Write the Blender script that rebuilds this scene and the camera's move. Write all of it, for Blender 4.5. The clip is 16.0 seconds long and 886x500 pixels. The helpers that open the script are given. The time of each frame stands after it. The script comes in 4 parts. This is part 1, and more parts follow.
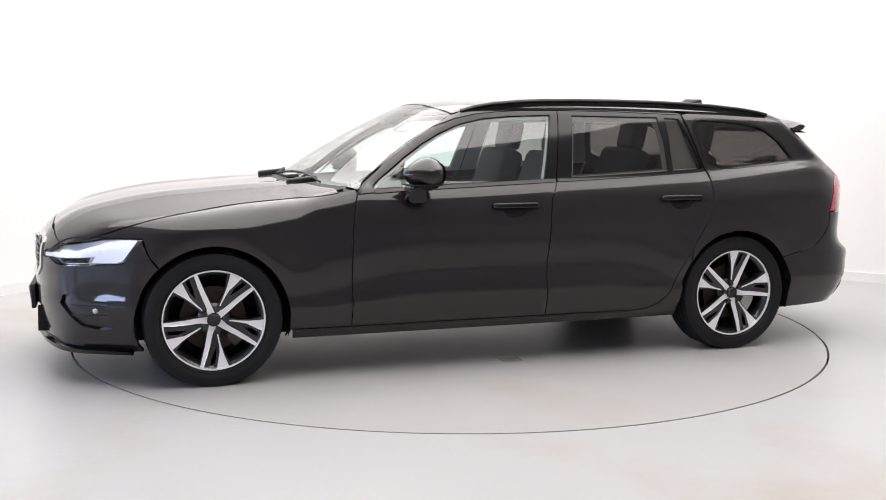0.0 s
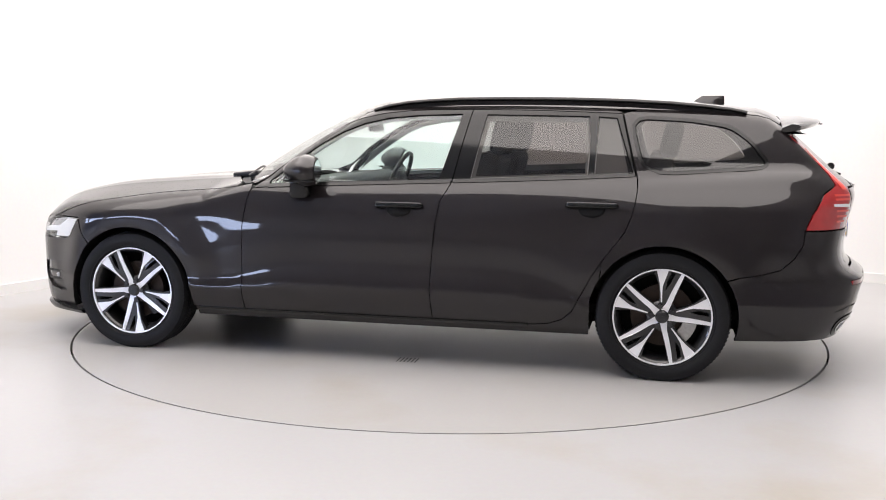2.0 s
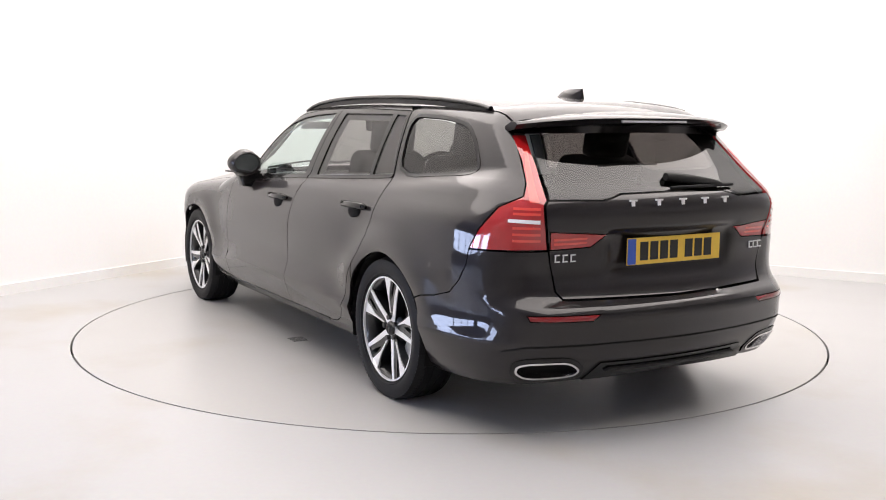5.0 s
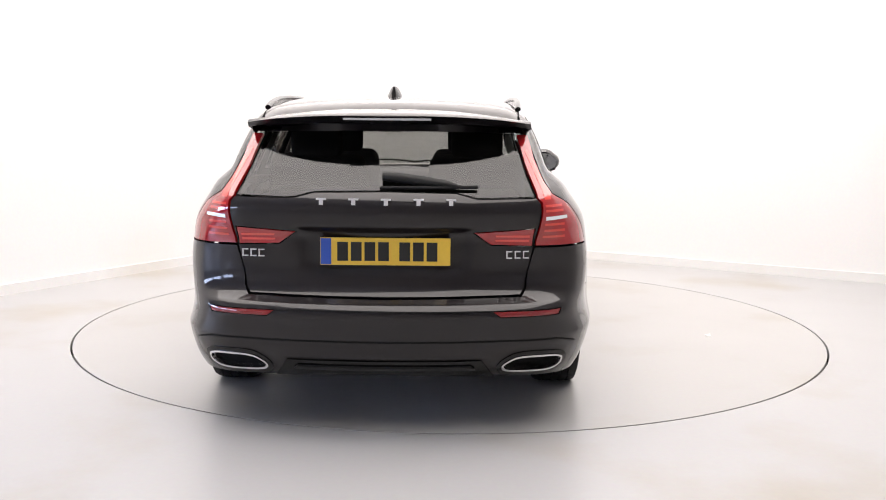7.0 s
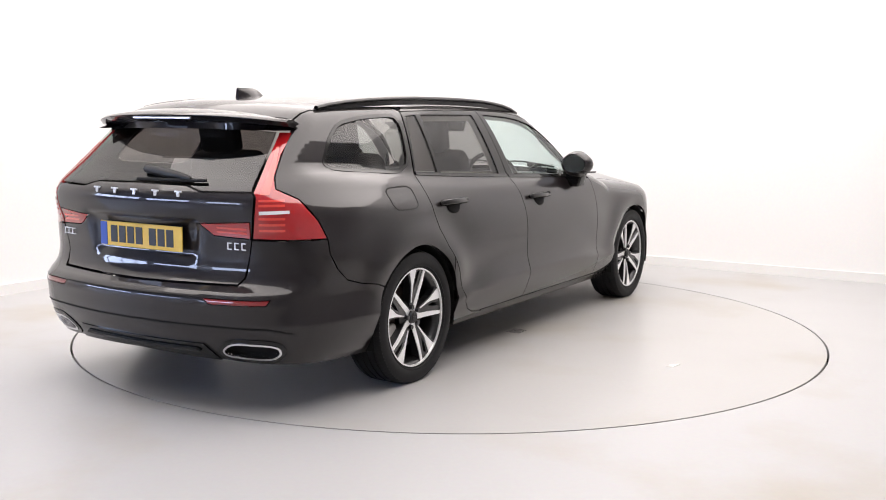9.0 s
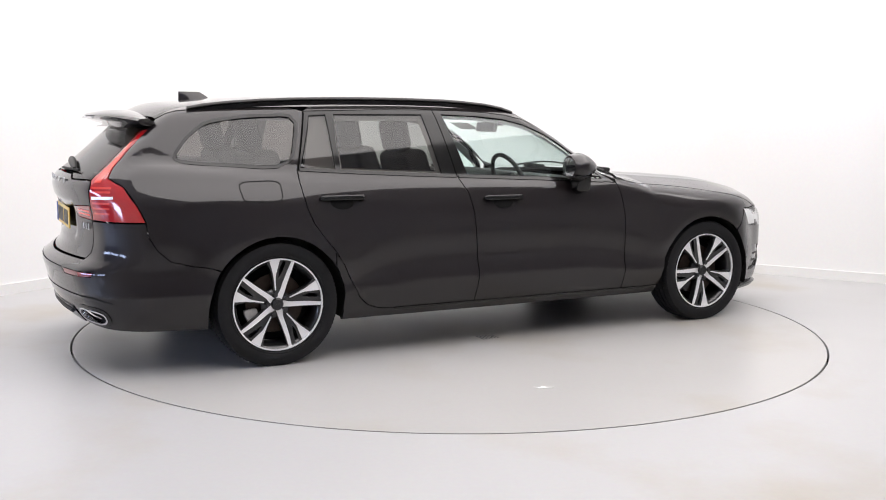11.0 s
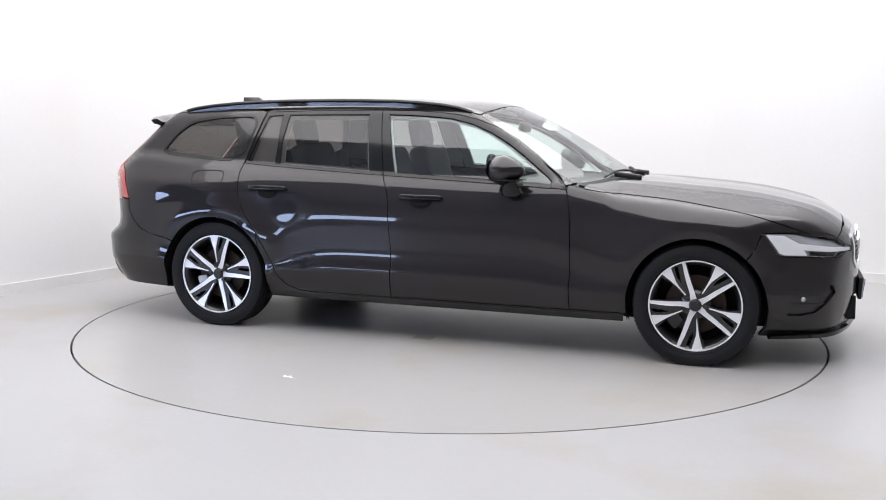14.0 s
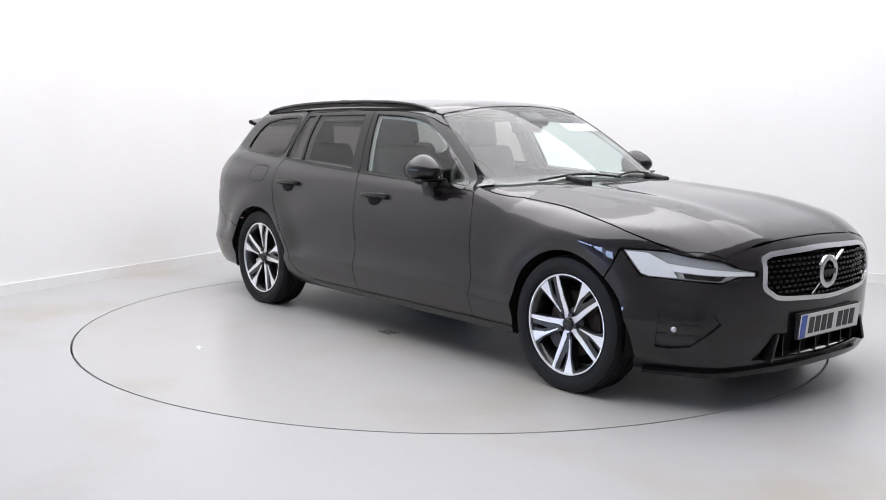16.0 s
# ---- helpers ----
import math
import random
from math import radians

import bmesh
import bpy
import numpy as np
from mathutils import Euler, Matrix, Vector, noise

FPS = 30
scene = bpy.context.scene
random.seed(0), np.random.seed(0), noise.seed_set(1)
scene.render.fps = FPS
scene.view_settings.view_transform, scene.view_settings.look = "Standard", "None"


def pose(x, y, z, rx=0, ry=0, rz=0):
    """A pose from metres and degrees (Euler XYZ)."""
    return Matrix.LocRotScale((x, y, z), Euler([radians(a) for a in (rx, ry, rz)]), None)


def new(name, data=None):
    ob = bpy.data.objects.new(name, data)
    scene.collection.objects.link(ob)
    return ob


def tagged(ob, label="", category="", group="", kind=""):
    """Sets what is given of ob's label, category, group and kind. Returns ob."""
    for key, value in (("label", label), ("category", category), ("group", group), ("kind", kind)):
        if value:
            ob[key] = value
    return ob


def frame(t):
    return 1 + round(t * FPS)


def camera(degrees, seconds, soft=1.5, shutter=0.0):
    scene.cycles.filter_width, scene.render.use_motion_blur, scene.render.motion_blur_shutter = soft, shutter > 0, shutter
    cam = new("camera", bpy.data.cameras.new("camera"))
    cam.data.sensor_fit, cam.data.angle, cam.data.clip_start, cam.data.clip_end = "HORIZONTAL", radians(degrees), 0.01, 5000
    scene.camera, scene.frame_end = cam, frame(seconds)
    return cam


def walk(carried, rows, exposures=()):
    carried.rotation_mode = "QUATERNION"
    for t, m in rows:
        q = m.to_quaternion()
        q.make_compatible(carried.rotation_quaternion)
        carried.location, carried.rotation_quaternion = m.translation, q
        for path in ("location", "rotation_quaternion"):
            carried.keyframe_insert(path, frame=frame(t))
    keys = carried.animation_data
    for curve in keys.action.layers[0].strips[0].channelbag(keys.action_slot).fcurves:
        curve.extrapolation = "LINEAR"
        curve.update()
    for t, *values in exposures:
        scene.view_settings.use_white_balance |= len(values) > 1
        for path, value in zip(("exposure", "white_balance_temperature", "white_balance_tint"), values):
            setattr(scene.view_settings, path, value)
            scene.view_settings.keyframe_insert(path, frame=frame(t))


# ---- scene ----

from mathutils.geometry import delaunay_2d_cdt

# ------------------------------------------------------------------ camera
CAM_POSE = pose(0, -6.121, 1.262, 90 - 7.43, 0, 0.40) @ pose(0, 0, 0, 0, 0, 0.51)
cam = camera(48.68, 16.0, 1.0)
walk(cam, [(0, CAM_POSE), (16, CAM_POSE)], exposures=[(0, -0.03, 6650, 12), (3, 0.0, 6850, 13), (9, 0.0, 6800, 13), (11.3, -0.12, 6550, 11.5), (12.5, -0.16, 6450, 11), (16, -0.26, 6300, 11)])

# ------------------------------------------------------------------ light
world = bpy.data.worlds.new("studio_world")
scene.world = world
world.use_nodes = True
world.node_tree.nodes["Background"].inputs[0].default_value = (0.9, 0.95, 1.0, 1)
world.node_tree.nodes["Background"].inputs[1].default_value = 0.3


def area(name, m, sx, sy, watts, color=(1, 1, 1)):
    data = bpy.data.lights.new(name, "AREA")
    data.shape, data.size, data.size_y, data.energy, data.color = "RECTANGLE", sx, sy, watts, color
    ob = new(name, data)
    ob.matrix_world = m
    return ob


area("luminous_ceiling", pose(0, 0.1, 4.1, 0, 0, -30.1), 7.6, 7.6, 690, (1.0, 0.968, 0.962))


# ------------------------------------------------------------------ materials
def material(name, color, rough=0.5, metal=0.0, coat=0.0, spec=0.5, noise_scale=0.0, vary=0.0, bump=0.0, rough_vary=0.0, emit=0.0, coat_ior=1.5):
    m = bpy.data.materials.new(name)
    m.use_nodes = True
    nt = m.node_tree
    b = nt.nodes["Principled BSDF"]
    b.inputs["Base Color"].default_value = (*color, 1)
    b.inputs["Roughness"].default_value = rough
    b.inputs["Metallic"].default_value = metal
    b.inputs["Coat Weight"].default_value = coat
    b.inputs["Coat Roughness"].default_value = 0.03
    b.inputs["Specular IOR Level"].default_value = spec
    b.inputs["Coat IOR"].default_value = coat_ior
    if emit:
        b.inputs["Emission Color"].default_value = (*color, 1)
        b.inputs["Emission Strength"].default_value = emit
    if noise_scale:
        co = nt.nodes.new("ShaderNodeTexCoord")
        n1 = nt.nodes.new("ShaderNodeTexNoise")
        n1.inputs["Scale"].default_value, n1.inputs["Detail"].default_value = noise_scale, 6
        nt.links.new(co.outputs["Object"], n1.inputs["Vector"])
        if vary:
            mix = nt.nodes.new("ShaderNodeMix")
            mix.data_type = "RGBA"
            mix.inputs["A"].default_value = (*[c * (1 - vary) for c in color], 1)
            mix.inputs["B"].default_value = (*[min(1, c * (1 + vary)) for c in color], 1)
            nt.links.new(n1.outputs["Fac"], mix.inputs["Factor"])
            nt.links.new(mix.outputs["Result"], b.inputs["Base Color"])
        if rough_vary:
            mr = nt.nodes.new("ShaderNodeMapRange")
            mr.inputs["To Min"].default_value, mr.inputs["To Max"].default_value = max(0, rough - rough_vary), rough + rough_vary
            nt.links.new(n1.outputs["Fac"], mr.inputs["Value"])
            nt.links.new(mr.outputs["Result"], b.inputs["Roughness"])
        if bump:
            bp = nt.nodes.new("ShaderNodeBump")
            bp.inputs["Strength"].default_value, bp.inputs["Distance"].default_value = bump, 0.002
            nt.links.new(n1.outputs["Fac"], bp.inputs["Height"])
            nt.links.new(bp.outputs["Normal"], b.inputs["Normal"])
    return m


def glass_material(name, tint, gloss_rough=0.0, ior=1.5):
    m = bpy.data.materials.new(name)
    m.use_nodes = True
    nt = m.node_tree
    nt.nodes.clear()
    out = nt.nodes.new("ShaderNodeOutputMaterial")
    mix = nt.nodes.new("ShaderNodeMixShader")
    lw = nt.nodes.new("ShaderNodeLayerWeight")
    lw.inputs["Blend"].default_value = 0.5
    power = nt.nodes.new("ShaderNodeMath")
    power.operation = "POWER"
    power.inputs[1].default_value = 5.0
    fr = nt.nodes.new("ShaderNodeMapRange")
    fr.inputs["To Min"].default_value, fr.inputs["To Max"].default_value = ((ior - 1) / (ior + 1)) ** 2 * 1.6, 1.0
    nt.links.new(lw.outputs["Facing"], power.inputs[0])
    nt.links.new(power.outputs["Value"], fr.inputs["Value"])
    tr = nt.nodes.new("ShaderNodeBsdfTransparent")
    tr.inputs["Color"].default_value = (*tint, 1)
    gl = nt.nodes.new("ShaderNodeBsdfGlossy")
    gl.inputs["Roughness"].default_value = gloss_rough
    nt.links.new(fr.outputs["Result"], mix.inputs["Fac"])
    nt.links.new(tr.outputs["BSDF"], mix.inputs[1])
    nt.links.new(gl.outputs["BSDF"], mix.inputs[2])
    nt.links.new(mix.outputs["Shader"], out.inputs["Surface"])
    return m


PAINT = material("black_metallic_paint", (0.0085, 0.0064, 0.0070), 0.4, 0.0, 1.0, 0.10, 900, 0.35, coat_ior=1.47)
GLOSS = material("gloss_black", (0.005, 0.005, 0.005), 0.12, 0, 0.0, 0.4)
PLASTIC = material("black_plastic", (0.012, 0.012, 0.012), 0.5, 0, 0, 0.4, 300, 0.3, 0.2)
RUBBER = material("tyre_rubber", (0.010, 0.010, 0.011), 0.6, 0, 0, 0.22, 120, 0.35, 0.2)
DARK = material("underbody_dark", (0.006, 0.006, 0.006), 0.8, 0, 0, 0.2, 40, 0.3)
ALLOY = material("machined_alloy", (0.86, 0.86, 0.87), 0.3, 0.45, 0.5, 0.5, 400, 0.06)
ALLOY_BLACK = material("black_alloy", (0.012, 0.012, 0.013), 0.3, 0.2, 0.5, 0.5, 200, 0.2)
CHROME = material("satin_chrome", (0.75, 0.75, 0.76), 0.16, 1.0)
CALIPER = material("brake_metal", (0.50, 0.49, 0.47), 0.45, 0.5, 0, 0.5, 60, 0.3)
CALIPER_DARK = material("dark_steel", (0.045, 0.045, 0.047), 0.35, 0.6, 0, 0.5, 60, 0.3)
RUST = material("brake_disc_rust", (0.035, 0.022, 0.016), 0.6, 0.5, 0, 0.5, 60, 0.4)
FABRIC = material("charcoal_upholstery", (0.055, 0.054, 0.054), 0.75, 0, 0, 0.3, 250, 0.3, 0.3)
TRIM_GREY = material("headlining_grey", (0.55, 0.55, 0.53), 0.85, 0, 0, 0.2, 200, 0.1)
YELLOW = material("plate_yellow", (0.80, 0.52, 0.06), 0.4, 0, 0.3, 0.5, 60, 0.06)
WHITE_PLATE = material("plate_white", (0.72, 0.72, 0.70), 0.4, 0, 0.3, 0.5, 60, 0.05)
BLUE = material("plate_blue", (0.02, 0.08, 0.42), 0.4, 0, 0.3)
INK = material("plate_ink", (0.012, 0.012, 0.012), 0.45)
SILVER = material("silver_badge", (0.85, 0.85, 0.86), 0.25, 0.35)
RED_LENS = material("red_lamp_lens", (0.38, 0.010, 0.012), 0.08, 0, 1.0, 0.6, 30, 0.15)
RED_BAR = material("red_lamp_bar", (0.75, 0.05, 0.035), 0.2, 0, 1.0, 0.6)
RED_DARK = material("dark_red_lens", (0.22, 0.006, 0.008), 0.08, 0, 1.0, 0.6)
LAMP_WHITE = material("lamp_white", (0.94, 0.95, 0.96), 0.3, 0.2, 1.0)
LAMP_GREY = material("lamp_reflector", (0.60, 0.61, 0.62), 0.2, 0.6, 0.6)
MIRROR = material("mirror_silver", (0.85, 0.87, 0.88), 0.02, 1.0)
CLEAR = glass_material("clear_green_glass", (0.82, 0.93, 0.90), 0.0, 1.6)
SCREEN = glass_material("windscreen_glass", (0.86, 0.92, 0.90), 0.0, 1.75)
TINTED = glass_material("privacy_glass", (0.30, 0.285, 0.275))
LENS = glass_material("lamp_cover", (0.97, 0.98, 0.98), 0.0, 1.4)
PAPER = material("white_paper", (0.8, 0.8, 0.78), 0.7)


def surface_mix(name, base, patch, rough, stains, spec=0.5, coat=0.0, bump=0.05):
    """A broad painted surface with two scales of tone and a sparse stain colour."""
    m = material(name, base, rough, 0, coat, spec)
    nt = m.node_tree
    b = nt.nodes["Principled BSDF"]
    co = nt.nodes.new("ShaderNodeTexCoord")
    big, small = nt.nodes.new("ShaderNodeTexNoise"), nt.nodes.new("ShaderNodeTexNoise")
    big.inputs["Scale"].default_value, big.inputs["Detail"].default_value = 0.9, 5
    small.inputs["Scale"].default_value, small.inputs["Detail"].default_value = 45, 8
    for n in (big, small):
        nt.links.new(co.outputs["Object"], n.inputs["Vector"])
    ramp = nt.nodes.new("ShaderNodeMapRange")
    ramp.inputs["From Min"].default_value, ramp.inputs["From Max"].default_value = 0.52, 0.75
    nt.links.new(big.outputs["Fac"], ramp.inputs["Value"])
    mix = nt.nodes.new("ShaderNodeMix")
    mix.data_type = "RGBA"
    mix.inputs["A"].default_value, mix.inputs["B"].default_value = (*base, 1), (*patch, 1)
    nt.links.new(ramp.outputs["Result"], mix.inputs["Factor"])
    fine = nt.nodes.new("ShaderNodeMix")
    fine.data_type = "RGBA"
    fine.blend_type = "MULTIPLY"
    fine.inputs["Factor"].default_value = stains
    nt.links.new(mix.outputs["Result"], fine.inputs["A"])
    nt.links.new(small.outputs["Color"], fine.inputs["B"])
    nt.links.new(fine.outputs["Result"], b.inputs["Base Color"])
    mr = nt.nodes.new("ShaderNodeMapRange")
    mr.inputs["To Min"].default_value, mr.inputs["To Max"].default_value = rough - 0.08, rough + 0.12
    nt.links.new(big.outputs["Fac"], mr.inputs["Value"])
    nt.links.new(mr.outputs["Result"], b.inputs["Roughness"])
    bp = nt.nodes.new("ShaderNodeBump")
    bp.inputs["Strength"].default_value, bp.inputs["Distance"].default_value = bump, 0.002
    nt.links.new(small.outputs["Fac"], bp.inputs["Height"])
    nt.links.new(bp.outputs["Normal"], b.inputs["Normal"])
    return m


FLOOR = surface_mix("grey_floor_paint", (0.43, 0.43, 0.43), (0.375, 0.343, 0.292), 0.34, 0.10)
DISC = surface_mix("turntable_paint", (0.42, 0.415, 0.405), (0.365, 0.338, 0.29), 0.30, 0.10)
# even grey for the shade inside the drain slots
SLOT = material("drain_slot_shade", (0.10, 0.10, 0.10), 0.6, 0, 0, 0.3, 80, 0.3)
# near-black colour carries the hall's lack of light
HALL_SHADE = surface_mix("hall_shade", (0.035, 0.035, 0.04), (0.03, 0.03, 0.035), 0.7, 0.2)
DAYLIGHT = material("daylight_strip", (0.55, 0.68, 1.0), 0.5, emit=17.0)
RED_SIGN = material("red_sign", (0.6, 0.03, 0.04), 0.5)
# for unseen walls; the grey only sets how bright the car mirrors them
TONED_WALL = surface_mix("toned_wall_paint", (0.70, 0.685, 0.675), (0.65, 0.63, 0.615), 0.6, 0.1, 0.3)
WALL = surface_mix("white_wall_paint", (0.82, 0.82, 0.815), (0.80, 0.79, 0.77), 0.6, 0.06, 0.3)
SKIRT = surface_mix("white_skirting", (0.78, 0.78, 0.77), (0.72, 0.70, 0.66), 0.5, 0.08, 0.3)


# ------------------------------------------------------------------ mesh helpers
def mesh_object(name, verts, faces, mat, parent=None, normals=None, smooth=True, label=""):
    me = bpy.data.meshes.new(name)
    me.from_pydata([tuple(v) for v in verts], [], [tuple(int(i) for i in f) for f in faces])
    me.materials.append(mat)
    if smooth:
        me.polygons.foreach_set("use_smooth", [True] * len(me.polygons))
    if normals is not None:
        me.normals_split_custom_set_from_vertices([tuple(n) for n in normals])
    ob = new(name, me)
    if parent:
        ob.parent = parent
    return tagged(ob, label)


def part(name, bm, mat, parent, label="", smooth=False):
    bmesh.ops.recalc_face_normals(bm, faces=bm.faces)
    me = bpy.data.meshes.new(name)
    bm.to_mesh(me)
    bm.free()
    me.materials.append(mat)
    if smooth:
        me.polygons.foreach_set("use_smooth", [True] * len(me.polygons))
        me.set_sharp_from_angle(angle=radians(38))
    ob = new(name, me)
    if parent:
        ob.parent = parent
    return tagged(ob, label)


def box_bm(sx, sy, sz, m=None, bevel=0.0, segments=2):
    bm = bmesh.new()
    bmesh.ops.create_cube(bm, size=1)
    bmesh.ops.scale(bm, vec=(sx, sy, sz), verts=bm.verts)
    if bevel:
        bmesh.ops.bevel(bm, geom=bm.edges[:], offset=bevel, segments=segments, affect="EDGES", profile=0.6)
    if m is not None:
        bmesh.ops.transform(bm, matrix=m, verts=bm.verts)
    return bm


def join_bm(*parts):
    bm = parts[0]
    for other in parts[1:]:
        me = bpy.data.meshes.new("joined")
        other.to_mesh(me)
        other.free()
        bm.from_mesh(me)
        bpy.data.meshes.remove(me)
    return bm


def lathe_bm(profile, n=64, m=None, closed=False):
    """Turns a profile of (radius, y) round the y axis."""
    bm = bmesh.new()
    rings = []
    for k in range(n):
        a = 2 * math.pi * k / n
        rings.append([bm.verts.new((r * math.cos(a), y, r * math.sin(a))) for r, y in profile])
    for k in range(n):
        p, q = rings[k], rings[(k + 1) % n]
        last = len(profile) if closed else len(profile) - 1
        for i in range(last):
            j = (i + 1) % len(profile)
            bm.faces.new((p[i], p[j], q[j], q[i]))
    if m is not None:
        bmesh.ops.transform(bm, matrix=m, verts=bm.verts)
    return bm


def prism_bm(outline, depth, m=None, bevel=0.0):
    """A flat outline (x, z) given depth along y."""
    bm = bmesh.new()
    a = [bm.verts.new((x, 0, z)) for x, z in outline]
    b = [bm.verts.new((x, depth, z)) for x, z in outline]
    n = len(outline)
    bm.faces.new(a)
    bm.faces.new(b[::-1])
    for i in range(n):
        bm.faces.new((a[i], b[i], b[(i + 1) % n], a[(i + 1) % n]))
    if bevel:
        bmesh.ops.bevel(bm, geom=bm.edges[:], offset=bevel, segments=2, affect="EDGES")
    if m is not None:
        bmesh.ops.transform(bm, matrix=m, verts=bm.verts)
    return bm


def tube_bm(points, radius, n=8, flat=1.0):
    bm = bmesh.new()
    pts = [Vector(p) for p in points]
    rings = []
    for i, p in enumerate(pts):
        d = (pts[min(i + 1, len(pts) - 1)] - pts[max(i - 1, 0)]).normalized()
        side = d.cross(Vector((0, 0, 1)))
        side = side.normalized() if side.length > 1e-4 else Vector((1, 0, 0))
        up = side.cross(d)
        rr = radius[i] if isinstance(radius, (list, tuple)) else radius
        rings.append([bm.verts.new(p + side * rr * math.cos(2 * math.pi * k / n) + up * rr * flat * math.sin(2 * math.pi * k / n)) for k in range(n)])
    for p, q in zip(rings, rings[1:]):
        for k in range(n):
            bm.faces.new((p[k], p[(k + 1) % n], q[(k + 1) % n], q[k]))
    bm.faces.new(rings[0][::-1])
    bm.faces.new(rings[-1])
    return bm


# ------------------------------------------------------------------ the body's form
def spline(xs, ys):
    """Natural cubic spline through points, straight beyond its ends."""
    o = np.argsort(xs)
    xs, ys = np.array(xs, float)[o], np.array(ys, float)[o]
    n, hh = len(xs), np.diff(xs)
    a, r = np.eye(n), np.zeros(n)
    for i in range(1, n - 1):
        a[i, i - 1:i + 2] = hh[i - 1], 2 * (hh[i - 1] + hh[i]), hh[i]
        r[i] = 6 * ((ys[i + 1] - ys[i]) / hh[i] - (ys[i] - ys[i - 1]) / hh[i - 1])
    m = np.linalg.solve(a, r)

    def value(x):
        x = np.asarray(x, float)
        xc = np.clip(x, xs[0], xs[-1])
        i = np.clip(np.searchsorted(xs, xc) - 1, 0, n - 2)
        d, e, h = xs[i + 1] - xc, xc - xs[i], hh[i]
        v = (m[i] * d ** 3 + m[i + 1] * e ** 3) / (6 * h) + (ys[i] / h - m[i] * h / 6) * d + (ys[i + 1] / h - m[i + 1] * h / 6) * e
        s0 = (ys[1] - ys[0]) / hh[0] - hh[0] * m[1] / 6
        s1 = (ys[-1] - ys[-2]) / hh[-1] + hh[-1] * m[-2] / 6
        return v + np.where(x < xs[0], (x - xs[0]) * s0, 0) + np.where(x > xs[-1], (x - xs[-1]) * s1, 0)
    return value


AXLE_F, AXLE_R, HUB_Z = 1.572, -1.303, 0.320
ROOF_Z = spline([0.9, 0.35, 0, -0.4, -1.0, -1.35, -1.67, -1.9, -2.2], [1.24, 1.378, 1.402, 1.412, 1.405, 1.393, 1.368, 1.342, 1.30])
HOOD_Z = spline([2.5, 2.36, 2.2, 1.9, 1.5, 1.2, 1.05, 0.8, 0, -1.15, -1.75, -2.2], [0.64, 0.752, 0.815, 0.885, 0.925, 0.948, 0.955, 0.945, 0.955, 1.005, 1.05, 1.08])
SIDE_Y = spline([0.28, 0.34, 0.405, 0.45, 0.51, 0.58, 0.66, 0.74, 0.80, 0.85, 0.90, 0.95, 1.0, 1.1],
                [0.985, 0.938, 0.908, 0.893, 0.882, 0.884, 0.888, 0.882, 0.868, 0.852, 0.833, 0.806, 0.775, 0.70])
TUCK_Y = spline([0.05, 0.16, 0.22, 0.29, 0.36, 0.41, 0.47, 0.56], [0.66, 0.775, 0.832, 0.873, 0.897, 0.909, 0.920, 0.935])
SIDE_PLAN = spline([2.3, 2.1, 1.9, 1.57, 1.2, 0.6, 0, -0.7, -1.3, -1.7, -1.95, -2.2], [0.86, 0.872, 0.965, 0.985, 0.99, 0.998, 1, 1.0, 0.997, 0.987, 0.950, 0.845])
CABIN_Y = spline([0.85, 0.93, 1.0, 1.1, 1.2, 1.28, 1.34, 1.40], [0.815, 0.793, 0.772, 0.735, 0.690, 0.647, 0.612, 0.572])
CABIN_PLAN = spline([1.1, 0.8, 0.3, -0.2, -0.8, -1.2, -1.6, -1.9, -2.1], [0.95, 0.972, 0.995, 1.0, 0.992, 0.972, 0.935, 0.895, 0.86])
REAR_X = spline([0.15, 0.22, 0.30, 0.40, 0.48, 0.53, 0.565, 0.62, 0.75, 0.86, 0.93, 0.965, 1.0, 1.1, 1.22, 1.35],
                [-2.18, -2.22, -2.275, -2.315, -2.335, -2.328, -2.275, -2.238, -2.243, -2.256, -2.262, -2.243, -2.205, -2.092, -1.962, -1.83])
FRONT_X = spline([0.12, 0.19, 0.24, 0.32, 0.45, 0.58, 0.68, 0.76], [2.32, 2.37, 2.385, 2.395, 2.40, 2.402, 2.385, 2.34])
SCREEN_X = spline([0.9, 0.965, 1.156, 1.293, 1.379, 1.45], [1.21, 1.11, 0.80, 0.535, 0.33, 0.12])


def smin(a, b, k):
    h = np.clip(k - np.abs(a - b), 0, None) / k
    return np.minimum(a, b) - h * h * k / 4


def bell(v):
    return np.exp(-v * v)


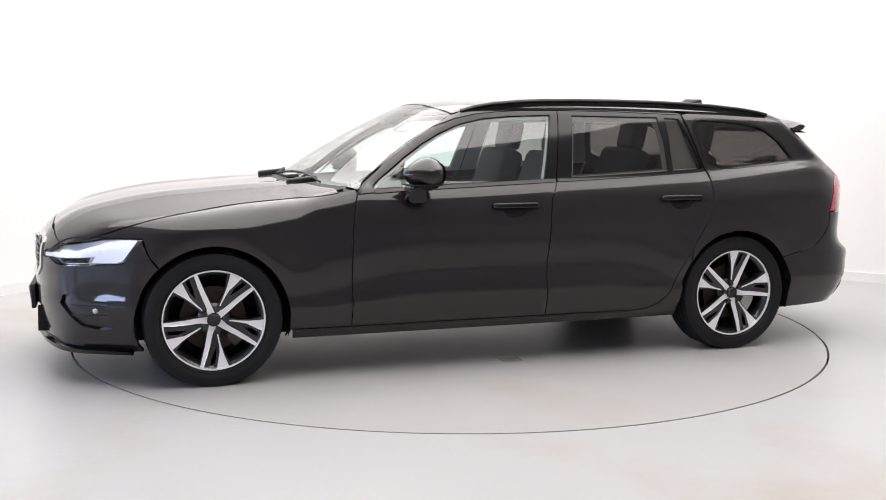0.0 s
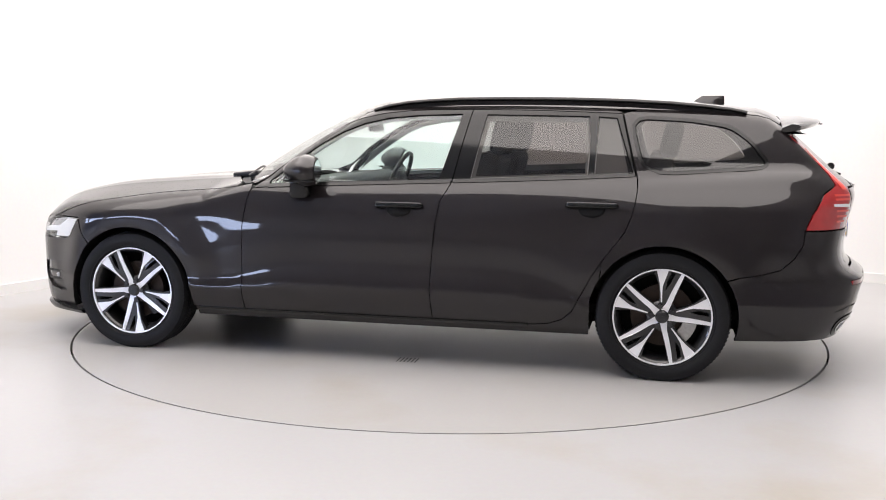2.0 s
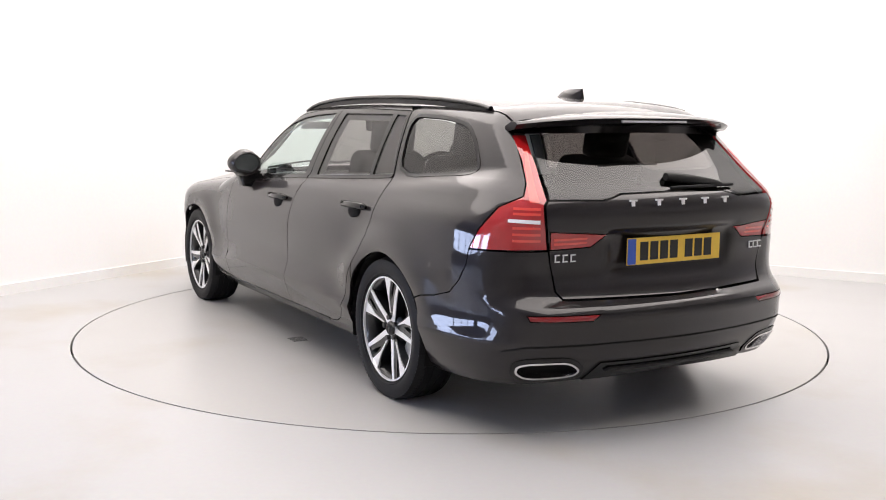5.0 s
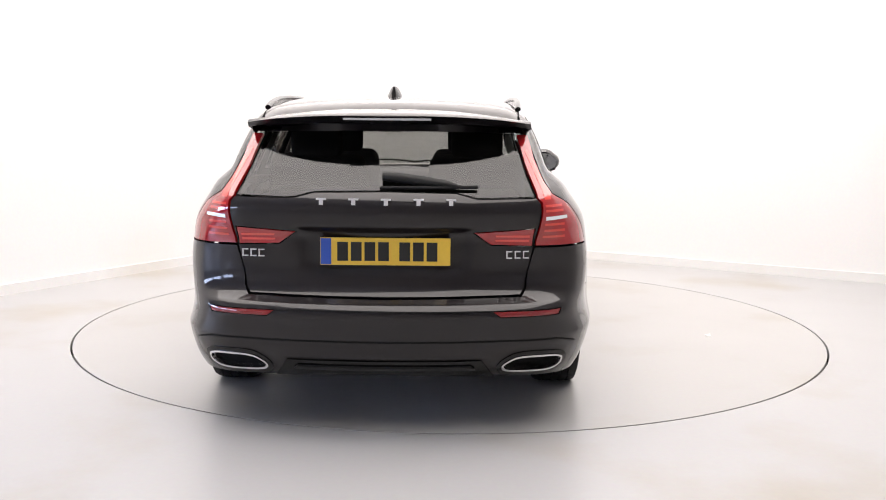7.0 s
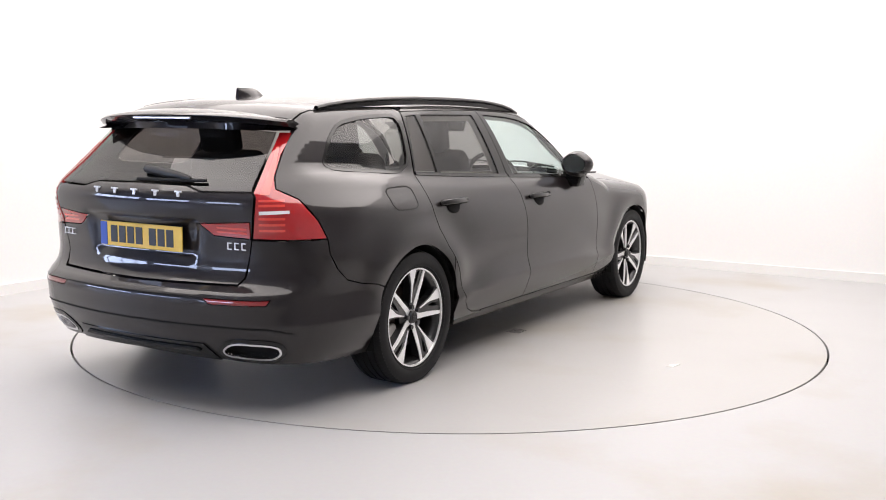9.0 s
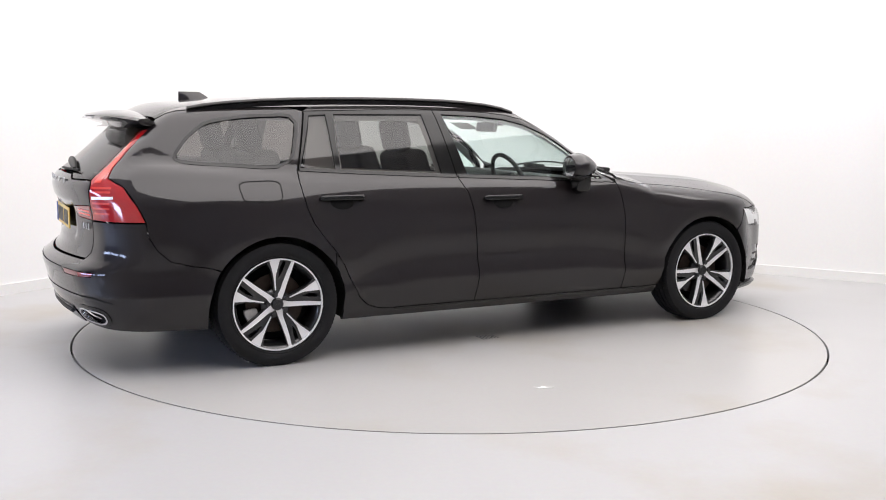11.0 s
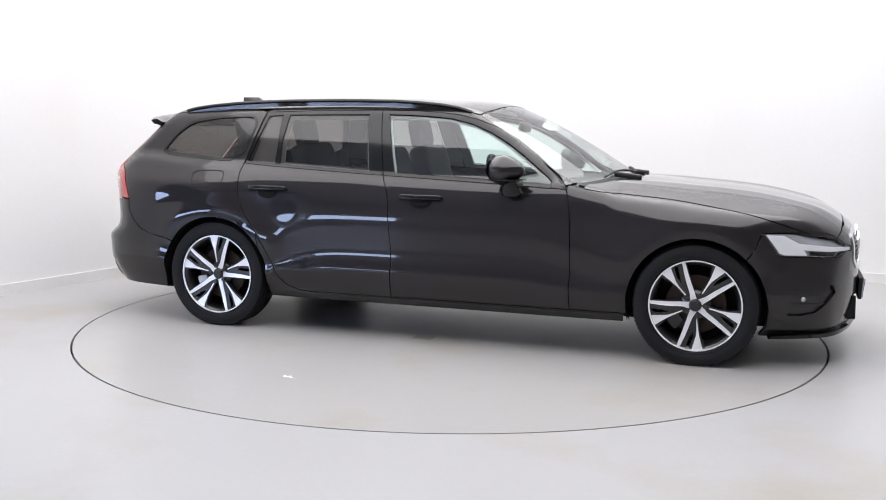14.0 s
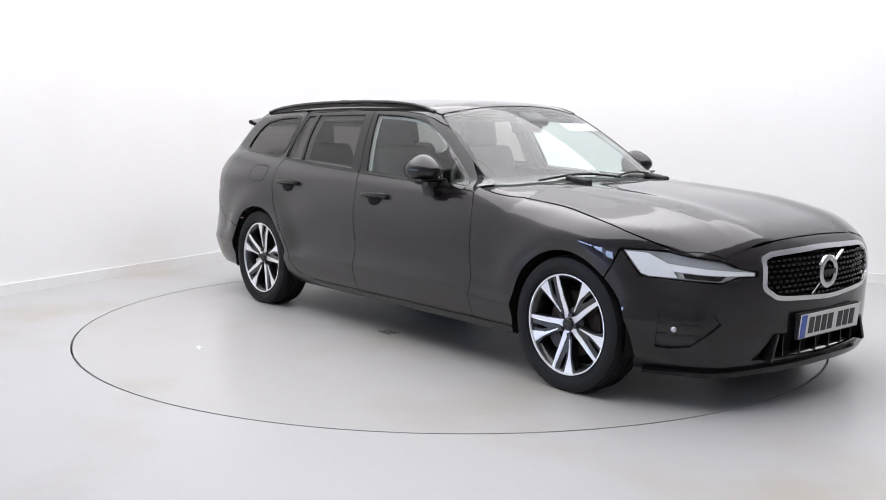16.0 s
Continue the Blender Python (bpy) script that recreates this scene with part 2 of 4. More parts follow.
def body(x, y, z):
    """Positive inside the closed body, negative outside; about metres near the skin."""
    y = np.abs(y)
    flare = 0
    for ax in (AXLE_F, AXLE_R):
        r = np.hypot(x - ax, z - HUB_Z)
        flare = flare + 0.021 * bell((r - 0.40) / 0.10) * np.clip((z - 0.32) / 0.22, 0, 1)
    # the pressed lines of the doors sink towards both wheel arches
    sink = (0.13 * bell((x + 1.05) / 0.30) + 0.09 * bell((x - 1.10) / 0.28)) * np.clip((0.84 - z) / 0.2, 0, 1) * np.clip((z - 0.30) / 0.12, 0, 1)
    side = smin(SIDE_Y(np.maximum(z + sink, 0.28)), np.where(z > 0.56, 2.0, TUCK_Y(z)), 0.006) * SIDE_PLAN(x) + flare
    # haunch over the rear wheel and the pressed line along the front wing
    side = side + 0.016 * bell((x + 1.65) / 0.55) * bell((z - 0.86) / 0.07)
    side = side + 0.012 * bell((x - 1.5) / 0.45) * bell((z - 0.76) / 0.06)
    drop = np.clip((x - 0.85) / 0.3, 0, 1) * (0.028 * (y / 0.7) ** 2 + 0.05 * np.clip(y - 0.52, 0, 1) / 0.3)
    ridge = 0.012 * np.clip((x - 1.0) / 0.4, 0, 1) * bell((y - 0.40) / 0.09)
    lower = smin(side - y, (HOOD_Z(x) - drop + ridge - z) * 0.97, 0.07)
    front = (FRONT_X(z) + 0.006 - 0.22 * y * y - 0.35 * y ** 4 - x) * 0.93
    rear = x - (REAR_X(z) + 0.22 * y * y)
    lower = smin(lower, front, 0.13)
    sig = lambda v, w: 1 / (1 + np.exp(-np.clip(v / w, -40, 40)))
    plate_bay = 0.022 * sig(0.33 - y + (z - 0.74) * 0.25, 0.012) * sig(z - 0.665, 0.008) * sig(0.835 - z, 0.006)
    rear = rear - plate_bay
    lower = smin(lower, rear, 0.14)
    roof = ROOF_Z(x) - 0.105 * y * y - 0.03 * (y / 0.62) ** 8 - z
    cabin = smin((CABIN_Y(z) * CABIN_PLAN(x) - y) * 0.9, roof, 0.05)
    cabin = smin(cabin, (SCREEN_X(z) - 0.60 * y * y - x) * 0.5, 0.03)
    cabin = smin(cabin, rear * 0.75, 0.06)
    cabin = smin(cabin, z - 0.82, 0.03)
    return -smin(-lower, -cabin, 0.03)


def skin(origin, way, reach):
    """First point of the skin along rays."""
    o, w = np.asarray(origin, float), np.asarray(way, float)
    steps = np.linspace(0, reach, 110)
    lo, hi = np.zeros(len(o)), np.full(len(o), reach)
    found = np.zeros(len(o), bool)
    for s0, s1 in zip(steps, steps[1:]):
        q = o + w * s1
        hitnow = (~found) & (body(q[:, 0], q[:, 1], q[:, 2]) > 0)
        lo[hitnow], hi[hitnow] = s0, s1
        found |= hitnow
    for _ in range(24):
        mid = (lo + hi) / 2
        q = o + w * mid[:, None]
        inside = body(q[:, 0], q[:, 1], q[:, 2]) > 0
        hi, lo = np.where(inside, mid, hi), np.where(inside, lo, mid)
    return o + w * hi[:, None]


def gradient(p):
    e = 0.004
    g = np.zeros_like(p)
    for i in range(3):
        d = np.zeros(3)
        d[i] = e
        a, b = p - d, p + d
        g[:, i] = body(a[:, 0], a[:, 1], a[:, 2]) - body(b[:, 0], b[:, 1], b[:, 2])
    return g / np.maximum(np.linalg.norm(g, axis=1, keepdims=True), 1e-9)


PIVOT_F, PIVOT_R, SPAN = 1.35, -1.35, 0.95


def project(kind, ab):
    """Lays flat points on the skin. side: (x, z); top: (x, y); nose, tail: (angle * SPAN, z)."""
    ab = np.asarray(ab, float)
    a, b, o = ab[:, 0], ab[:, 1], np.zeros(len(ab))
    if kind == "side":
        return skin(np.stack([a, o + 1.1, b], 1), np.stack([o, o - 1, o], 1), 1.1)
    if kind == "top":
        return skin(np.stack([a, b, o + 1.6], 1), np.stack([o, o, o - 1], 1), 1.3)
    c, s = np.cos(a / SPAN), np.sin(a / SPAN)
    if kind == "nose":
        return skin(np.stack([PIVOT_F + 1.4 * c, 1.4 * s, b], 1), np.stack([-c, -s, o], 1), 1.4)
    return skin(np.stack([PIVOT_R - 1.4 * c, 1.4 * s, b], 1), np.stack([c, -s, o], 1), 1.4)


def nose(x, y, z):
    return (SPAN * math.atan2(y, x - PIVOT_F), z)


def tail(x, y, z):
    return (SPAN * math.atan2(y, PIVOT_R - x), z)


def dense(pts, step=0.03):
    out = []
    for p, q in zip(pts, pts[1:] + pts[:1]):
        n = max(1, int(math.hypot(q[0] - p[0], q[1] - p[1]) / step))
        out += [(p[0] + (q[0] - p[0]) * k / n, p[1] + (q[1] - p[1]) * k / n) for k in range(n)]
    return out


def rounded(pts, times=2, cut=0.2):
    for _ in range(times):
        out = []
        for p, q in zip(pts, pts[1:] + pts[:1]):
            out.append((p[0] + (q[0] - p[0]) * cut, p[1] + (q[1] - p[1]) * cut))
            out.append((p[0] + (q[0] - p[0]) * (1 - cut), p[1] + (q[1] - p[1]) * (1 - cut)))
        pts = out
    return pts


def inset(pts, d):
    p = np.array(pts, float)
    nxt, prv = np.roll(p, -1, 0), np.roll(p, 1, 0)
    area2 = np.sum(p[:, 0] * nxt[:, 1] - nxt[:, 0] * p[:, 1])
    sgn = 1 if area2 > 0 else -1
    e1, e2 = p - prv, nxt - p
    e1 /= np.maximum(np.linalg.norm(e1, axis=1, keepdims=True), 1e-9)
    e2 /= np.maximum(np.linalg.norm(e2, axis=1, keepdims=True), 1e-9)
    n1, n2 = np.stack([-e1[:, 1], e1[:, 0]], 1) * sgn, np.stack([-e2[:, 1], e2[:, 0]], 1) * sgn
    n = n1 + n2
    n /= np.maximum(np.sum(n * n, 1, keepdims=True) / 2, 0.35)
    return [tuple(v) for v in p + n * d]


def within(pts, poly):
    x, y = pts[:, 0], pts[:, 1]
    res = np.zeros(len(pts), bool)
    for (x0, y0), (x1, y1) in zip(poly, poly[1:] + poly[:1]):
        if y0 != y1:
            cross = ((y0 > y) != (y1 > y)) & (x < (x1 - x0) * (y - y0) / (y1 - y0) + x0)
            res ^= cross
    return res


def sheet(kind, outline, holes=(), gap=0.0025, step=0.03, raise_by=0.0):
    """Triangles of an outline laid on the skin: points, normals, faces and rim edges."""
    outer = inset(dense(outline, step), gap)
    inner = [inset(dense(h, step), -gap) for h in holes]
    pts, edges = list(outer), [(i, (i + 1) % len(outer)) for i in range(len(outer))]
    for h in inner:
        k = len(pts)
        pts += h
        edges += [(k + i, k + (i + 1) % len(h)) for i in range(len(h))]
    o = np.array(outer)
    gx, gy = np.meshgrid(np.arange(o[:, 0].min(), o[:, 0].max(), step), np.arange(o[:, 1].min(), o[:, 1].max(), step * 0.8))
    grid = np.stack([gx.ravel(), gy.ravel()], 1)
    keep = within(grid, inset(outer, step * 0.35))
    for h in inner:
        keep &= ~within(grid, inset(h, -step * 0.35))
    pts += [tuple(g) for g in grid[keep]]
    v, e, f, ov, oe, of = delaunay_2d_cdt([Vector(p) for p in pts], edges, [], 0, 1e-6)
    v = np.array([tuple(q) for q in v])
    f = np.array([t for t in f if len(t) == 3])
    mid = v[f].mean(1)
    ok = within(mid, outer)
    for h in inner:
        ok &= ~within(mid, h)
    f = f[ok]
    p3 = project(kind, v)
    n3 = gradient(p3)
    p3 = p3 + n3 * raise_by
    # faces turned outward
    fn = np.cross(p3[f[:, 1]] - p3[f[:, 0]], p3[f[:, 2]] - p3[f[:, 0]])
    flip = np.sum(fn * n3[f[:, 0]], 1) < 0
    f[flip] = f[flip][:, ::-1]
    count = {}
    for t in f:
        for i in range(3):
            a, b = int(t[i]), int(t[(i + 1) % 3])
            count[(a, b)] = 1
    rim = [(a, b) for a, b in count if (b, a) not in count]
    return p3, n3, f, rim


def panel(name, kind, outline, mat, parent, holes=(), gap=0.0025, depth=0.014, step=0.03, mirror=False, raise_by=0.0, label=""):
    """A skin panel with a turned-in rim. mirror gives the one of the other side."""
    p, n, f, rim = sheet(kind, outline, holes, gap, step, raise_by)
    verts, norms, faces = list(p), list(n), [tuple(t) for t in f]
    for a, b in rim:
        out = np.cross(p[b] - p[a], n[a])
        out /= max(np.linalg.norm(out), 1e-9)
        k = len(verts)
        verts += [p[a], p[b], p[b] - n[b] * depth, p[a] - n[a] * depth]
        norms += [out] * 4
        faces.append((k + 1, k, k + 3, k + 2))
    verts, norms = np.array(verts), np.array(norms)
    if mirror:
        verts[:, 1] *= -1
        norms[:, 1] *= -1
        faces = [q[::-1] for q in faces]
    return mesh_object(name, verts, faces, mat, parent, norms, True, label)


def both(name, kind, outline, mat, parents, **kw):
    return [panel(name, kind, outline, mat, parents[i], mirror=bool(i), **kw) for i in (0, 1)]


def arc(cx, cz, r, a0, a1, n=24):
    return [(cx + r * math.cos(radians(a0 + (a1 - a0) * k / n)), cz + r * math.sin(radians(a0 + (a1 - a0) * k / n))) for k in range(n + 1)]


# ------------------------------------------------------------------ the studio
RING, GAP = 2.244, 0.012
WALL_H = 4.2


def ring_sheet(r0, r1, n, z, drop):
    """A flat ring or disc with a turned-down edge."""
    v, f = [], []
    for k in range(n):
        a = 2 * math.pi * k / n
        c, s = math.cos(a), math.sin(a)
        v += [(r0 * c, r0 * s, z), (r1 * c, r1 * s, z), (r0 * c, r0 * s, z - drop), (r1 * c, r1 * s, z - drop)]
    for k in range(n):
        i, j = 4 * k, 4 * ((k + 1) % n)
        f.append((i, i + 1, j + 1, j))
        f.append((i + 2, i, j, j + 2))
        f.append((i + 1, i + 3, j + 3, j + 1))
    return v, f


v, f = ring_sheet(RING + GAP, 14.0, 160, 0.0, 0.06)
tagged(mesh_object("floor", v, f, FLOOR, smooth=False), "smooth light grey painted concrete studio floor", "floor", kind="structure")
# sheet below the gap; the slot's shade is put into its near-black colour
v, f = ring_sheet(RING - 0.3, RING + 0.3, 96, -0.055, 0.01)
tagged(mesh_object("slot_shade_sheet", v, f, DARK, smooth=False), "near-black sheet giving the turntable slot its shade", "pit", kind="structure")

# two walls at right angles, joined by a round corner; directions of the wall faces
CORNER = Vector((-1.114, 4.408, 0))
ALONG_L, ALONG_R = Vector((-0.502, -0.865, 0)), Vector((0.865, -0.502, 0))


def wall_strip(name, pts_in, pts_out, z0, z1, mat, label, category):
    v, f = [], []
    n = len(pts_in)
    for p, q in zip(pts_in, pts_out):
        v += [(p.x, p.y, z0), (p.x, p.y, z1), (q.x, q.y, z0), (q.x, q.y, z1)]
    for i in range(n - 1):
        j = i + 1
        f += [(4 * i, 4 * j, 4 * j + 1, 4 * i + 1), (4 * i + 2, 4 * i + 3, 4 * j + 3, 4 * j + 2), (4 * i + 1, 4 * j + 1, 4 * j + 3, 4 * i + 3), (4 * i, 4 * i + 2, 4 * j + 2, 4 * j)]
    for i in (0, n - 1):
        f.append((4 * i, 4 * i + 1, 4 * i + 3, 4 * i + 2))
    bm = bmesh.new()
    vs = [bm.verts.new(q) for q in v]
    for q in f:
        bm.faces.new([vs[i] for i in q])
    return tagged(part(name, bm, mat, None, smooth=True), label, category, kind="structure")


def studio():
    u, w = ALONG_L.normalized(), ALONG_R.normalized()
    size, rad = 12.2, 0.6
    p1, p2, p3 = CORNER + w * size, CORNER + w * size + u * size, CORNER + u * size
    centre = CORNER + (u + w) * rad

    def corner(r):
        return [centre - w * r * math.cos(math.pi / 2 * k / 16) - u * r * math.sin(math.pi / 2 * k / 16) for k in range(17)]
    label = "plain white painted studio wall"
    wall_strip("wall_corner", corner(rad), corner(rad + 0.2), 0, WALL_H, WALL, "smooth rounded white studio wall corner", "wall")
    wall_strip("baseboard_corner", corner(rad - 0.014), corner(rad), 0, 0.078, SKIRT, "low white painted skirting board", "baseboard")

    def straight(name, a, b, out, z0=0, z1=WALL_H, board=True, mat=WALL):
        wall_strip(name, [a, b], [a + out * 0.2, b + out * 0.2], z0, z1, mat, label if mat is WALL else "unseen wall, greyed to dim reflections in the car", "wall")
        if board:
            wall_strip("baseboard", [a - out * 0.014, b - out * 0.014], [a, b], 0, 0.078, SKIRT, "low white painted skirting board", "baseboard")
    straight("wall_right", CORNER + w * rad, p1, -u)
    straight("wall_far_right", p1, p2, w, mat=TONED_WALL)
    straight("wall_behind", p2, p3, u, mat=TONED_WALL)
    # the left wall has a wide entrance to a darker hall
    e0, e1, head_z = 6.75, 11.3, 3.0
    straight("wall_left", CORNER + u * rad, CORNER + u * e0, -w)
    straight("wall_left_end", CORNER + u * e1, p3, -w, mat=TONED_WALL)
    straight("entrance_lintel", CORNER + u * e0, CORNER + u * e1, -w, head_z, WALL_H, False)
    # unseen hall box; its shade is put into the wall colour
    a, b, deep = CORNER + u * (e0 - 1.2), CORNER + u * (e1 + 1.2), 4.2
    hall = "hall wall beyond the studio entrance, coloured near black as unlit"
    wall_strip("hall_back", [a - w * deep, b - w * deep], [a - w * (deep + 0.2), b - w * (deep + 0.2)], 0, 3.3, HALL_SHADE, hall, "wall")
    wall_strip("hall_side", [a - w * 0.2, a - w * deep], [a - w * 0.2 - u * 0.2, a - w * deep - u * 0.2], 0, 3.3, HALL_SHADE, hall, "wall")
    wall_strip("hall_side", [b - w * 0.2, b - w * deep], [b - w * 0.2 + u * 0.2, b - w * deep + u * 0.2], 0, 3.3, HALL_SHADE, hall, "wall")
    wall_strip("hall_ceiling", [a - w * 0.2, b - w * 0.2], [a - w * (deep + 0.2), b - w * (deep + 0.2)], 3.3, 3.5, HALL_SHADE, "hall ceiling, coloured near black as unlit", "ceiling")
    c, d = a - w * (deep - 0.03) + u * 0.4, b - w * (deep - 0.03) - u * 0.4
    wall_strip("hall_window", [c, d], [c - w * 0.02, d - w * 0.02], 1.15, 2.15, DAYLIGHT, "long low glowing strip added for bluish reflections", "window")
    f0, f1 = b - w * 0.5 - u * 0.03, b - w * (deep - 0.3) - u * 0.03
    wall_strip("hall_window", [f0, f1], [f0 + u * 0.02, f1 + u * 0.02], 1.15, 2.0, DAYLIGHT, "long low glowing strip added for bluish reflections", "window")
    for k in range(7):
        p = c + (d - c) * (k / 6) + w * 0.02
        wall_strip("window_post", [p - u * 0.03, p + u * 0.03], [p - u * 0.03 - w * 0.03, p + u * 0.03 - w * 0.03], 1.1, 2.2, HALL_SHADE, "dark window post", "window")
    # unseen glowing strip, added to carry the bluish reflection further along the doors
    g0, g1 = p3 + w * 0.12 - u * 0.03, p3 + w * 1.7 - u * 0.03
    wall_strip("reflection_strip", [g0, g1], [g0 + u * 0.02, g1 + u * 0.02], 0.95, 1.65, DAYLIGHT, "low glowing strip added for bluish reflections", "window")
    tagged(part("ceiling", box_bm(26, 26, 0.2, pose(0, -2, WALL_H + 0.1)), WALL, None), "white studio ceiling", "ceiling", kind="structure")


studio()

turntable = new("turntable")
tagged(turntable, "large round grey painted turntable flush with floor", "turntable")
v, f = ring_sheet(0.0005, RING, 160, 0.0, 0.045)
mesh_object("disc", v, f, DISC, turntable, smooth=False)


def floor_grate(x, y, turn):
    """A small slotted drain on the turntable; grey bars paint the slots' shade."""
    bars = [box_bm(0.006, 0.09, 0.002, pose(x, y, 0.0005, 0, 0, turn) @ pose(-0.05 + 0.02 * k, 0, 0)) for k in range(6)]
    part("drain_slot", join_bm(*bars), SLOT, turntable, "grey bars painting the shade in drain slots")


def scuff(x, y, turn, size):
    pts = [(-1, -0.1), (-0.3, 0.1), (0.1, 0.5), (0.3, 0.12), (1.0, 0.2), (0.5, -0.15), (0.7, -0.4), (0, -0.2)]
    part("scuff_mark", prism_bm([(px * size, pz * size) for px, pz in pts], 0.0015, pose(x, y, 0.001, 90, 0, turn) @ pose(0, 0, 0)), PAPER, turntable, "pale scraped paint mark")


floor_grate(0.0, 1.03, 0)
floor_grate(0.005, -0.48, 0)
scuff(-0.31, -1.567, 160, 0.05)

# ------------------------------------------------------------------ the car
car = tagged(new("car"), "glossy black estate car with tinted rear windows, standing on the turntable", "car")

ARCH = 0.360
ZA = HUB_Z - 0.005
DOOR_F = [(0.905, 0.25), (0.907, 0.48), (0.902, 0.71), (0.886, 0.84), (0.868, 0.905)]
BELT = spline([0.95, 0.868, 0.513, -0.224, -0.83, -1.156, -1.76], [0.898, 0.905, 0.925, 0.957, 0.986, 1.006, 1.055])
B_LINE = [(-0.222, 0.957), (-0.205, 0.92), (-0.177, 0.87), (-0.158, 0.77), (-0.150, 0.67), (-0.138, 0.55), (-0.133, 0.44), (-0.142, 0.25)]
C_LINE = [(-1.156, 1.006), (-1.163, 0.95), (-1.156, 0.885), (-1.142, 0.82), (-1.109, 0.735), (-1.06, 0.665), (-1.002, 0.590)]
REAR_LOW = [(-0.955, 0.515), (-0.925, 0.455), (-0.895, 0.40), (-0.86, 0.33), (-0.81, 0.285), (-0.74, 0.258), (-0.66, 0.25)]
HOOD_SIDE = [(0.872, 0.930), (0.98, 0.908), (1.09, 0.893), (1.27, 0.878), (1.447, 0.862), (1.66, 0.833), (1.858, 0.797), (2.0, 0.752), (2.08, 0.722)]
HOOD_CURVE = spline([p[0] for p in HOOD_SIDE], [p[1] for p in HOOD_SIDE])
HOOD_SIDE = [(0.872 + (2.08 - 0.872) * k / 44, float(HOOD_CURVE(0.872 + (2.08 - 0.872) * k / 44))) for k in range(45)]
DOOR_TOP = [(0.664, 1.085), (0.54, 1.17), (0.419, 1.238), (0.30, 1.282), (0.177, 1.308), (0.06, 1.320), (-0.064, 1.327), (-0.30, 1.331), (-0.658, 1.328), (-1.07, 1.315)]
SPLIT_TOP = (-0.298, 1.331)


def belt_pts(x0, x1, n=12, lift=0.0):
    return [(x0 + (x1 - x0) * k / n, float(BELT(x0 + (x1 - x0) * k / n)) + lift) for k in range(n + 1)]


def thing_part(name, label=""):
    ob = new(name)
    ob.parent = car
    return tagged(ob, label)


def on_side(x, z, lift=0.0):
    p = project("side", [(x, z)])
    return (p + gradient(p) * lift)[0]


def side_frame(x, z, lift=0.0, flip=False):
    """A pose on the flank: x backwards along the skin, y outward, z up."""
    p = project("side", [(x, z)])
    n = gradient(p)[0]
    p = p[0] + n * lift
    if flip:
        p, n = p * (1, -1, 1), n * (1, -1, 1)
    yv = Vector(n)
    xv = Vector((0, 0, 1)).cross(yv).normalized()
    zv = (-xv).cross(yv).normalized()
    m = Matrix((( -xv.x, yv.x, zv.x, p[0]), (-xv.y, yv.y, zv.y, p[1]), (-xv.z, yv.z, zv.z, p[2]), (0, 0, 0, 1)))
    return m


# flanks ------------------------------------------------------------
SIDES = [car, car]
door_f = both("front_door", "side", DOOR_F + belt_pts(0.868, -0.222) + B_LINE[1:], PAINT, SIDES)
door_r = both("rear_door", "side", B_LINE[::-1] + belt_pts(-0.222, -1.156)[1:] + C_LINE[1:] + REAR_LOW, PAINT, SIDES)
arch_f = arc(AXLE_F, ZA, ARCH, 47, 197, 30)
fender = both("front_fender", "side", [(1.215, 0.25)] + DOOR_F[:1] + DOOR_F[1:] + [(0.872, 0.930)] + HOOD_SIDE[1:] + [(2.0, 0.718), (1.886, 0.718), (1.862, 0.64)] + arch_f, PAINT, SIDES)
sill = both("sill", "side", [(1.20, 0.25), (1.195, 0.198), (-0.945, 0.202), (-0.950, 0.40), (-0.977, 0.47), (-0.996, 0.506), (-1.000, 0.583), (-0.955, 0.515), (-0.925, 0.455), (-0.895, 0.40), (-0.86, 0.33), (-0.81, 0.285), (-0.74, 0.258), (-0.66, 0.25)], PAINT, SIDES)

QWIN = rounded([(-1.120, 1.288), (-1.40, 1.276), (-1.60, 1.245), (-1.70, 1.17), (-1.775, 1.075), (-1.74, 1.058), (-1.195, 1.020)], 2, 0.16)
ROOF_EDGE_X = [0.30 - 2.14 * k / 40 for k in range(41)]
ROOF_EDGE = [(float(q[0]), float(q[2])) for q in project("top", [(x, 0.588 - 0.05 * max(0, (-x - 1.0)) ** 1.5) for x in ROOF_EDGE_X])]
arch_r = arc(AXLE_R, ZA, ARCH, 146, 32, 30)
LAMP_EDGE = [(-1.892, 1.212), (-1.985, 1.115), (-2.070, 1.024), (-2.098, 0.978), (-2.035, 0.935), (-1.985, 0.845), (-1.950, 0.765)]
BUMP_SEAM = [(-1.945, 0.70), (-1.905, 0.63), (-1.845, 0.575), (-1.75, 0.548), (-1.66, 0.535)]
quarter = both("rear_quarter", "side", C_LINE[::-1] + [(-1.156, 1.006), (-1.075, 1.315)] + [e for e in ROOF_EDGE if e[0] < -1.1] + LAMP_EDGE + BUMP_SEAM + [q for q in arch_r if q[1] > 0.505], PAINT, SIDES, holes=[QWIN])
both("quarter_window", "side", QWIN, TINTED, quarter, gap=0.004, raise_by=-0.004, depth=0.003)

FWIN = [(0.775, 0.945), (0.70, 1.005), (0.60, 1.082), (0.50, 1.150), (0.40, 1.205), (0.28, 1.253), (0.15, 1.282), (0.0, 1.296), (-0.244, 1.305), (-0.215, 1.20), (-0.152, 0.972)] + belt_pts(-0.152, 0.775, 8, 0.018)[1:]
RWIN = [(-0.378, 1.303), (-0.905, 1.298), (-0.918, 1.15), (-0.912, 1.008)] + belt_pts(-0.912, -0.318, 6, 0.018)[1:] + [(-0.35, 1.15)]
VWIN = [(-0.955, 1.296), (-1.045, 1.290), (-1.135, 1.020), (-0.948, 1.011)]
